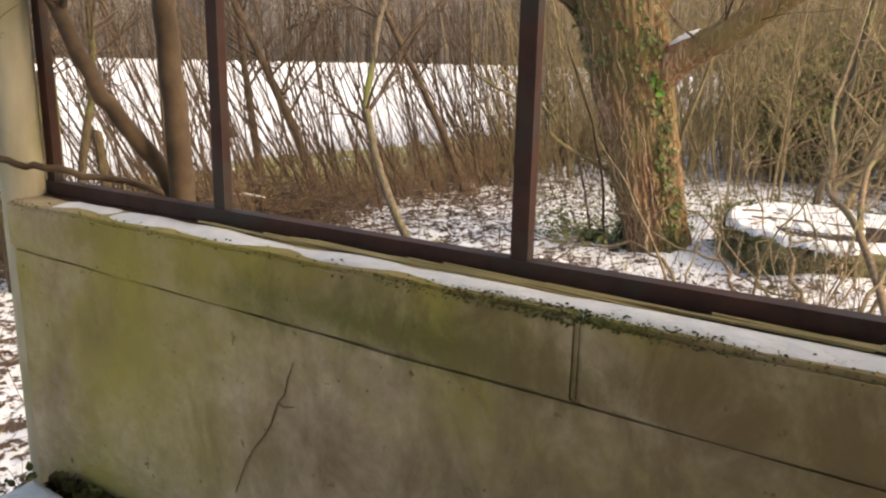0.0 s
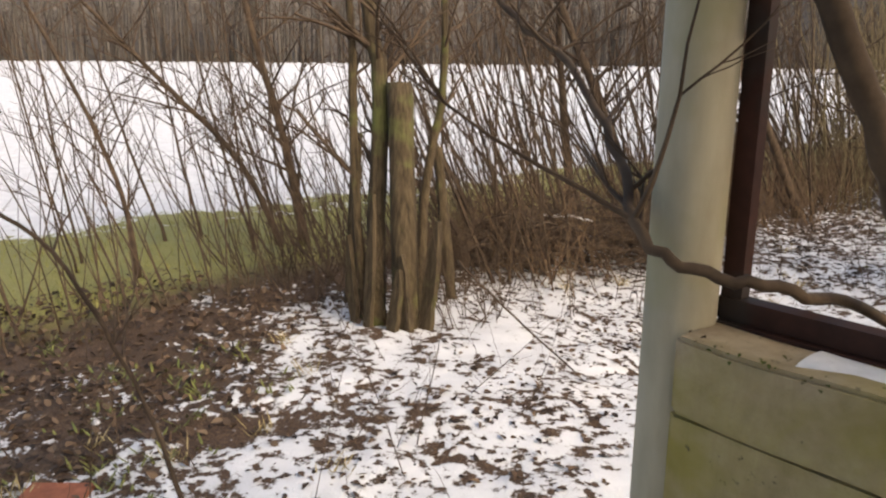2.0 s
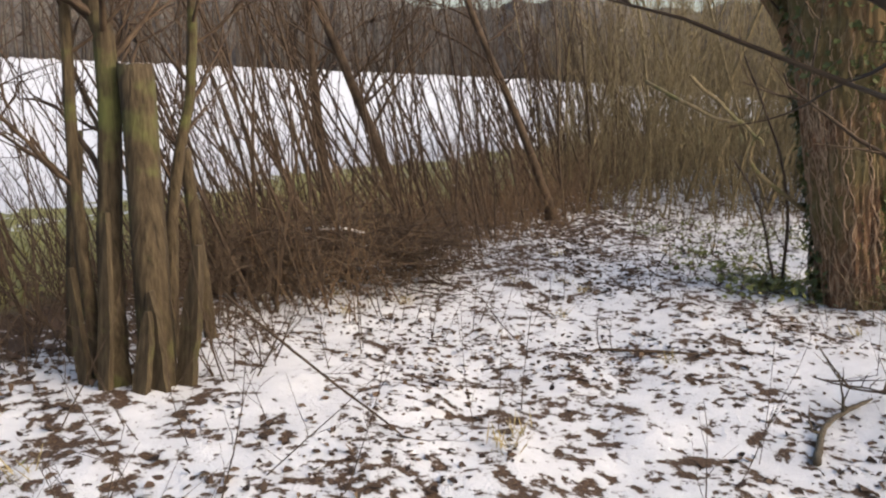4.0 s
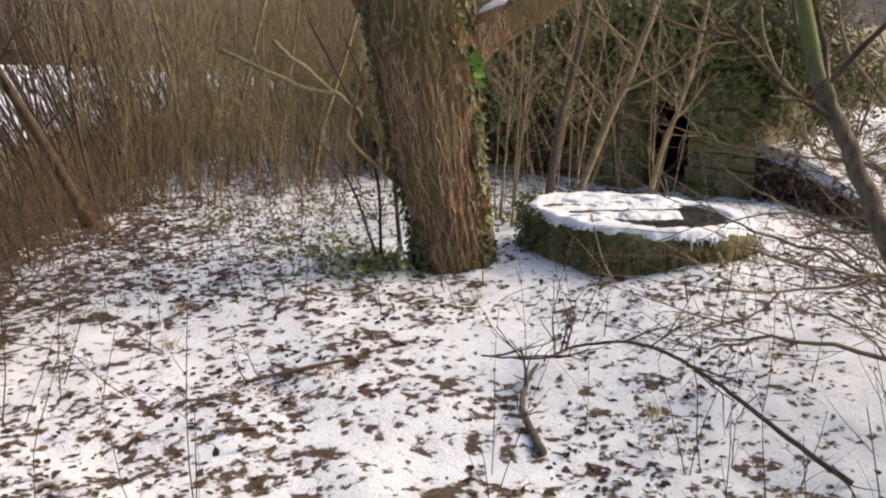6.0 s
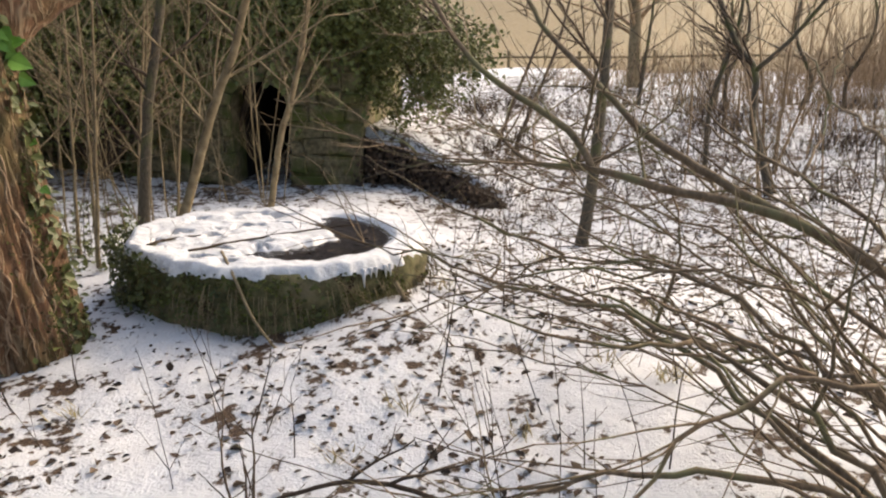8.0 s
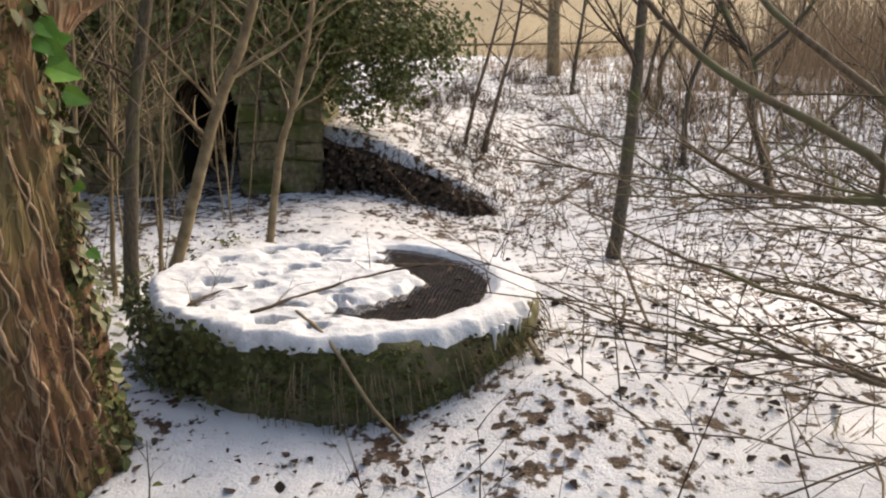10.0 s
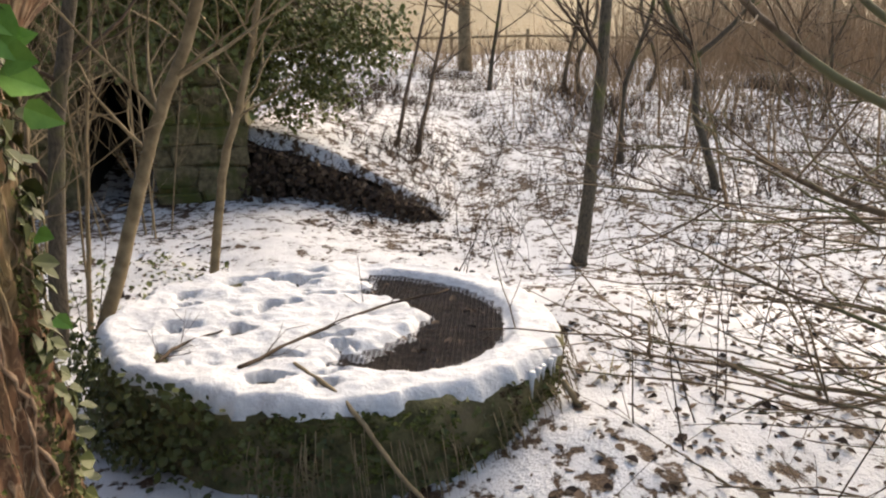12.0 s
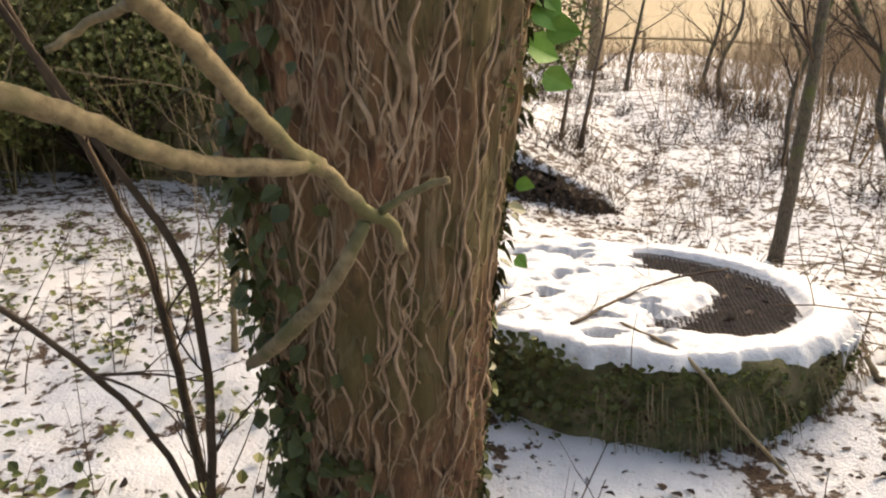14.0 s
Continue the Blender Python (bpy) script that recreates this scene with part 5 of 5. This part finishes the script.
# the low spreading tree whose bough reaches over the shrub
bough_tree = sapling([(1.60, 2.30, 0.05), (1.70, 2.75, 0.55), (1.80, 3.35, 0.93), (1.88, 3.80, 1.02), (2.0, 4.07, 1.05), (2.22, 4.32, 1.03), (2.5, 4.55, 1.12)], 0.021, 0.007, 141, mat=M_SHRUB, twig=M_SHRUB, n_twigs=16, twig_len=0.55, low=0.5, name="spreading_tree", label="low brown spreading tree reaching over the shrub", group="")
for line, a, b in (([(1.98, 4.04, 1.05), (2.04, 4.14, 1.17), (2.17, 4.50, 1.37), (2.35, 4.75, 1.62), (2.5, 4.9, 2.0)], 0.015, 0.007),
                   ([(1.80, 3.35, 0.93), (1.95, 3.65, 1.05), (2.09, 3.88, 1.16), (2.24, 4.05, 1.29), (2.37, 4.28, 1.48), (2.48, 4.40, 1.62), (2.7, 4.6, 2.0)], 0.016, 0.008),
                   ([(2.02, 4.10, 1.06), (2.10, 4.08, 1.25), (2.12, 4.02, 1.6)], 0.008, 0.004)):
    pts = [p - bough_tree.location for p in bend(line, 5, 0.004, random.Random(142))]
    q = Pile()
    q.tube(pts, taper(len(pts), a, b), 8)
    rq = random.Random(143 + len(line))
    for k in range(9):
        spray(q, pts[rq.randint(3, len(pts) - 1)], Vector((rq.uniform(-0.6, 1), rq.uniform(-0.6, 1), rq.uniform(-0.2, 1))), rq.uniform(0.3, 0.6), 0.004, 1, rq, 3)
    part("limb", q, M_SHRUB, bough_tree, smooth=True)

# ---- fallen wood ----
loose_branch("fallen_branch", [(0.74, 5.09, 0.12), (0.83, 4.79, 0.18), (1.0, 4.73, 0.22), (1.09, 4.49, 0.28), (1.07, 4.24, 0.28), (1.0, 3.98, 0.25), (0.99, 3.73, 0.16), (1.0, 3.5, 0.08)], 0.004, 0.011, 101, twigs=14, tl=0.35, label="arched brown fallen branch lying on the snow")
loose_branch("fallen_branch", [(1.01, 4.93, 0.10), (0.83, 4.85, 0.085), (0.58, 4.66, 0.08), (0.45, 4.48, 0.07), (0.36, 4.33, 0.06)], 0.008, 0.018, 102, twigs=3, tl=0.2, mat=M_BARK_GREY, label="dark crooked stick lying in the snow")
loose_branch("fallen_branch", [(2.62, 5.05, 0.36), (2.59, 4.96, 0.24), (2.49, 4.85, 0.17), (2.25, 4.70, 0.11)], 0.010, 0.014, 103, twigs=4, tl=0.25, mat=M_TWIG_PALE, label="brown stick leaning against the well")
loose_branch("fallen_branch", [(2.40, 6.05, 0.475), (2.63, 5.91, 0.485), (2.92, 5.70, 0.49), (3.05, 5.45, 0.52)], 0.007, 0.004, 104, twigs=4, tl=0.15, label="thin stick lying on the snow of the well")
loose_branch("fallen_branch", [(2.44, 5.89, 0.475), (2.24, 5.70, 0.46), (2.12, 5.51, 0.28), (2.10, 5.36, 0.14)], 0.008, 0.006, 105, twigs=3, tl=0.15, mat=M_TWIG_PALE, label="thin stick hanging over the well's edge")
loose_branch("fallen_branch", [(2.42, 6.31, 0.48), (2.56, 6.29, 0.48), (2.70, 6.20, 0.475)], 0.007, 0.003, 106, twigs=5, tl=0.15, label="small twig lying on the snow of the well")
loose_branch("fallen_branch", [(0.5, 5.4, 0.06), (0.2, 5.55, 0.07), (-0.2, 5.6, 0.06)], 0.012, 0.008, 107, twigs=4, tl=0.25, label="thin stick lying on snowy litter")
loose_branch("fallen_branch", [(-2.1, 5.0, 0.5), (-1.7, 4.7, 0.3), (-1.3, 4.4, 0.12)], 0.008, 0.004, 108, twigs=6, tl=0.3, label="thin fallen branch leaning on the stems")

# the low forked branch of the large tree
for line, a, b in (([(1.66, 6.86, 0.58), (1.14, 6.59, 0.86), (0.90, 6.44, 1.02), (0.85, 6.36, 1.12), (0.85, 6.33, 1.19)], 0.016, 0.009),
                   ([(0.89, 6.29, 1.14), (0.88, 6.30, 1.18), (0.84, 6.33, 1.21), (0.79, 6.37, 1.27), (0.73, 6.39, 1.28), (0.66, 6.44, 1.29), (0.58, 6.48, 1.32), (0.51, 6.51, 1.36), (0.42, 6.56, 1.40), (0.25, 6.7, 1.5)], 0.009, 0.012),
                   ([(0.79, 6.37, 1.27), (0.74, 6.39, 1.30), (0.68, 6.42, 1.36), (0.62, 6.44, 1.42), (0.55, 6.45, 1.46), (0.45, 6.47, 1.55)], 0.012, 0.011),
                   ([(0.86, 6.31, 1.20), (0.86, 6.27, 1.23), (0.86, 6.22, 1.25)], 0.006, 0.005),
                   ([(0.55, 6.45, 1.46), (0.62, 6.54, 1.44), (0.59, 6.58, 1.41)], 0.006, 0.004)):
    pts = [p - TREE for p in bend(line, 5, 0.002)]
    q = Pile()
    q.tube(pts, taper(len(pts), a, b), 10)
    part("low_branch", q, M_BRANCH, tree, "pale forked low branch", smooth=True)
loose_branch("ivy_sapling", [(1.73, 7.05, 0.1), (1.72, 7.10, 0.5), (1.73, 7.17, 0.80), (1.68, 7.25, 1.05), (1.5, 7.4, 1.6)], 0.016, 0.008, 111, twigs=6, tl=0.3, label="dark thin sapling beside the large tree", cat="tree")
loose_branch("ivy_sapling", [(1.45, 6.9, 0.1), (1.40, 6.85, 0.6), (1.31, 6.84, 0.95), (1.28, 6.95, 1.15), (1.1, 7.2, 1.7)], 0.012, 0.007, 112, twigs=5, tl=0.3, label="dark thin sapling beside the large tree", cat="tree")
loose_branch("fallen_branch", [(1.15, 7.25, 0.95), (1.2, 7.06, 0.79), (1.24, 6.9, 0.6), (1.3, 6.75, 0.2)], 0.006, 0.008, 113, twigs=3, tl=0.2, label="thin stick leaning at the large tree")

# ---- ivy bush beside the hut ----


def ivy_bush(center, size, leaves, seed, label, mat=M_IVY, anchor=(0, 0, 0)):
    rnd = random.Random(seed)
    root = new("ivy_bush")
    cx, cy, cz = center
    g = ground_z(cx, cy)
    root.location = (cx, cy, g)
    tw, lv = Pile(), Pile()
    tips = []
    for k in range(90):
        d = Vector((rnd.gauss(0, 1), rnd.gauss(0, 1), rnd.gauss(0, 0.8))).normalized()
        r = rnd.uniform(0.45, 1.0)
        tip = Vector((d.x * size[0] * r, d.y * size[1] * r, cz - g + d.z * size[2] * r))
        tw.tube(bend([anchor, Vector(anchor).lerp(tip, 0.5) + Vector((0, 0, 0.12)), tuple(tip)], 5, 0.02, rnd), taper(11, 0.012, 0.003), 4, False)
        tips.append(tip)
    for k in range(leaves):
        t = rnd.choice(tips)
        p = t * rnd.uniform(0.75, 1.05) + Vector((rnd.gauss(0, 0.10), rnd.gauss(0, 0.10), rnd.gauss(0, 0.08)))
        s = rnd.uniform(0.035, 0.065)
        lv.leaf(p, Vector((rnd.uniform(-1, 1), rnd.uniform(-1, 1), -rnd.uniform(0, 1))), Vector((rnd.uniform(-1, 0.4), rnd.uniform(-1, 1), 0.8)), s, s * 0.75)
    tagged(part("stem_tangle", tw, M_TWIG, root), kind="stuff")
    tagged(part("foliage", lv, mat, root), kind="stuff")
    return tagged(root, label, "bush")


ivy_bush((7.85, 7.15, 1.35), (0.75, 1.0, 0.85), 9000, 121, "dark green ivy bush overhanging beside the hut", anchor=(-0.1, 0.75, 1.9))
ivy_bush((7.6, 7.75, 2.0), (0.8, 0.9, 0.6), 6500, 125, "ivy spilling from the roof over the hut's corner", anchor=(0.2, 0.4, 2.2))
ivy_bush((5.1, 11.0, 1.0), (1.1, 0.9, 1.2), 6500, 126, "olive green ivy thicket at the edge of the wood")
ivy_bush((6.3, 10.2, 1.3), (1.1, 1.2, 1.3), 7500, 122, "dense dark ivy bush against the hut")
ivy_bush((4.9, 12.0, 0.9), (0.4, 0.4, 1.0), 1600, 123, "ivy covered trunk in the wood")
ivy_bush((7.4, 9.4, 2.4), (1.2, 1.6, 0.7), 3600, 124, "ivy hanging over the hut's roof")

# ---- litter on the snow ----
lf = Pile()
rl = random.Random(55)
n = 0
while n < 27000:
    x, y = rl.uniform(-5.4, 8.5), rl.uniform(1.8, 11.5)
    if field_side(x, y) > 0.2 or rl.random() > 0.42 + 0.9 * noise2(x, y, 1.1, 31) + (0.35 if y > 6.6 and x < 2 else 0) + (0.6 if x < -2.9 and y < 5.5 else 0) - (0.14 if x > 1.6 and y > 6.8 else 0) - (0.3 if x > 3.5 and y > 4.4 else 0):
        n += 0.15
        continue
    if math.hypot(x - WELL.x, y - WELL.y) < 0.85:
        continue
    n += 1
    s = rl.uniform(0.016, 0.05)
    lf.leaf(Vector((x, y, ground_z(x, y) + rl.uniform(0.0, 0.008))), Vector((rl.uniform(-1, 1), rl.uniform(-1, 1), rl.uniform(-0.15, 0.2))), Vector((rl.uniform(-.5, .5), rl.uniform(-.5, .5), 1)), s, s * rl.uniform(0.5, 0.8), rl.uniform(-0.2, 0.5))
for k in range(3000):
    x, y = rl.uniform(-5.2, -2.6), rl.uniform(2.2, 5.2)
    if field_side(x, y) > 0.1 or (x > -3.0 and rl.random() < 0.5):
        continue
    s = rl.uniform(0.02, 0.055)
    lf.leaf(Vector((x, y, ground_z(x, y) + rl.uniform(0.0, 0.02))), Vector((rl.uniform(-1, 1), rl.uniform(-1, 1), rl.uniform(-0.1, 0.6))), Vector((rl.uniform(-.6, .6), rl.uniform(-.6, .6), 1)), s, s * rl.uniform(0.5, 0.8), rl.uniform(-0.2, 0.6))
tagged(part("dead_leaves", lf, M_LEAF), "scattered dead brown leaves on snow", "leaves", kind="stuff")
gr = Pile()
for k in range(5200):
    s, e = rl.uniform(-3, 9), rl.uniform(-0.3, 2.3)
    x, y = -4.2 + 0.54 * s - 0.84 * e, 5.4 + 0.84 * s + 0.54 * e
    z = ground_z(x, y)
    h = rl.uniform(0.03, 0.09)
    a = rl.uniform(0, 6.28)
    gr.leaf(Vector((x, y, z - 0.005)), Vector((math.cos(a) * 0.6, math.sin(a) * 0.6, 1)), Vector((math.cos(a), math.sin(a), -0.4)), h, 0.008)
tagged(part("grass_blades", gr, M_GRASS), "short green grass along the field", "grass", kind="stuff")
tu = Pile()
for k in range(60):
    x, y = rl.uniform(-3.2, 3.6), rl.uniform(2.4, 8.5)
    if math.hypot(x - WELL.x, y - WELL.y) < 0.9 or math.hypot(x - 1.9, y - 6.55) < 0.4:
        continue
    for t in range(16):
        a, h = rl.uniform(0, 6.28), rl.uniform(0.04, 0.12)
        tu.leaf(Vector((x + rl.gauss(0, 0.03), y + rl.gauss(0, 0.03), ground_z(x, y))), Vector((math.cos(a), math.sin(a), 1)), Vector((math.cos(a), math.sin(a), -1)), h, 0.006)
gt = Pile()
for k in range(70):
    x, y = rl.uniform(-4.2, -2.6), rl.uniform(2.3, 4.2)
    for t in range(9):
        a, h = rl.uniform(0, 6.28), rl.uniform(0.03, 0.07)
        gt.leaf(Vector((x + rl.gauss(0, 0.05), y + rl.gauss(0, 0.05), ground_z(x, y))), Vector((math.cos(a), math.sin(a), 0.8)), Vector((math.cos(a), math.sin(a), -1)), h, 0.014)
tagged(part("green_sprouts", gt, M_IVY), "low green sprouts in wet leaf litter", "plants", kind="stuff")
tagged(part("grass_tufts", tu, M_DRY), "small dry grass tufts in the snow", "grass", kind="stuff")

gi = Pile()
for k in range(520):
    a, d = rl.uniform(0, 6.28), abs(rl.gauss(0, 0.32))
    x, y = 1.35 + math.cos(a) * d, 6.85 + math.sin(a) * d
    s = rl.uniform(0.03, 0.06)
    gi.leaf(Vector((x, y, ground_z(x, y) + rl.uniform(0.01, 0.07))), Vector((rl.uniform(-1, 1), rl.uniform(-1, 1), rl.uniform(-0.1, 0.6))), Vector((rl.uniform(-.6, .6), rl.uniform(-.6, .6), 1)), s, s * 0.8)
for k in range(210):
    cx, cy = rl.uniform(1.0, 5.2), rl.uniform(6.9, 9.8)
    for t in range(12):
        x, y = cx + rl.gauss(0, 0.06), cy + rl.gauss(0, 0.06)
        s = rl.uniform(0.02, 0.05)
        gi.leaf(Vector((x, y, ground_z(x, y) + rl.uniform(0.0, 0.06))), Vector((rl.uniform(-1, 1), rl.uniform(-1, 1), rl.uniform(-0.1, 0.6))), Vector((rl.uniform(-.6, .6), rl.uniform(-.6, .6), 1)), s, s * 0.8)
tagged(part("ground_ivy", gi, M_IVY), "low green ivy round the tree's foot", "ivy", kind="stuff")

tile = Pile()
tile.box((-0.12, -0.06, 0.0), (0.12, 0.06, 0.025))
t_ob = part("clay_tile", tile, M_BRICK)
t_ob.matrix_world = pose(-3.0, 2.83, ground_z(-3.0, 2.83) + 0.005, 4, -3, 12)
tagged(t_ob, "red clay tile lying in wet leaf litter", "tile")

# ---- far side of the field ----


def far_wood():
    rnd = random.Random(91)
    q = Pile()
    nx, nz = 180, 10
    for i in range(nx + 1):
        a = radians(-75 + 150 * i / nx)
        rr = 150 + 8 * noise2(i * 0.1, 0, 1, 2)
        top = 17 + 5 * noise2(i * 0.07, 1, 1, 3) + 2.5 * noise2(i * 0.6, 1, 1, 5)
        for j in range(nz + 1):
            t = j / nz
            q.v.append((math.sin(a) * (rr + 30 * t + 2 * noise2(i, j, 0.9)), math.cos(a) * (rr + 30 * t + 2 * noise2(i, j, 0.7, 9)), -1 + top * t))
    for i in range(nx):
        for j in range(nz):
            b = i * (nz + 1) + j
            q.f.append((b, b + nz + 1, b + nz + 2, b + 1))
    tagged(part("backdrop", q, M_FAR), "grey brown wooded hillside across the field", "hillside", kind="structure")
    t = Pile()
    for k in range(900):
        a = radians(rnd.uniform(-70, 60))
        rr = rnd.uniform(135, 150)
        p = Vector((math.sin(a) * rr, math.cos(a) * rr, -0.5))
        h = rnd.uniform(8, 17)
        t.tube([p, p + Vector((rnd.gauss(0, .3), 0, h * 0.6)), p + Vector((rnd.gauss(0, .6), 0, h))], [0.22, 0.15, 0.04], 4, False)
        for m in range(9):
            b = p + Vector((0, 0, h * rnd.uniform(0.25, 0.95)))
            t.tube([b, b + Vector((rnd.gauss(0, 1.6), rnd.gauss(0, 1), rnd.uniform(0.5, 2.5)))], [0.08, 0.02], 3, False)
    tagged(part("far_trees", t, M_FAR), "row of bare far trees beyond the snowy field", "trees", kind="stuff")


far_wood()


def guard_rail():
    root = new("guard_rail")
    root.location = (33.0, 4.0, ground_z(33.0, 4.0))
    for k in range(17):
        y = -24 + 3.0 * k
        q = Pile()
        z = ground_z(33.0, 4.0 + y) - ground_z(33.0, 4.0)
        q.box((-0.05, y - 0.06, z - 0.2), (0.05, y + 0.06, z + 0.75))
        part("post", q, M_TWIG_PALE, root)
    for h in (0.5,):
        q = Pile()
        q.tube([(-0.09, -24 + 3.0 * k, ground_z(33.0, -20 + 3.0 * k) - ground_z(33.0, 4.0) + h) for k in range(17)], [0.045] * 17, 6)
        part("rail", q, M_TWIG_PALE, root)
    tagged(root, "low dark wooden rail fence along the far road", "fence")


guard_rail()
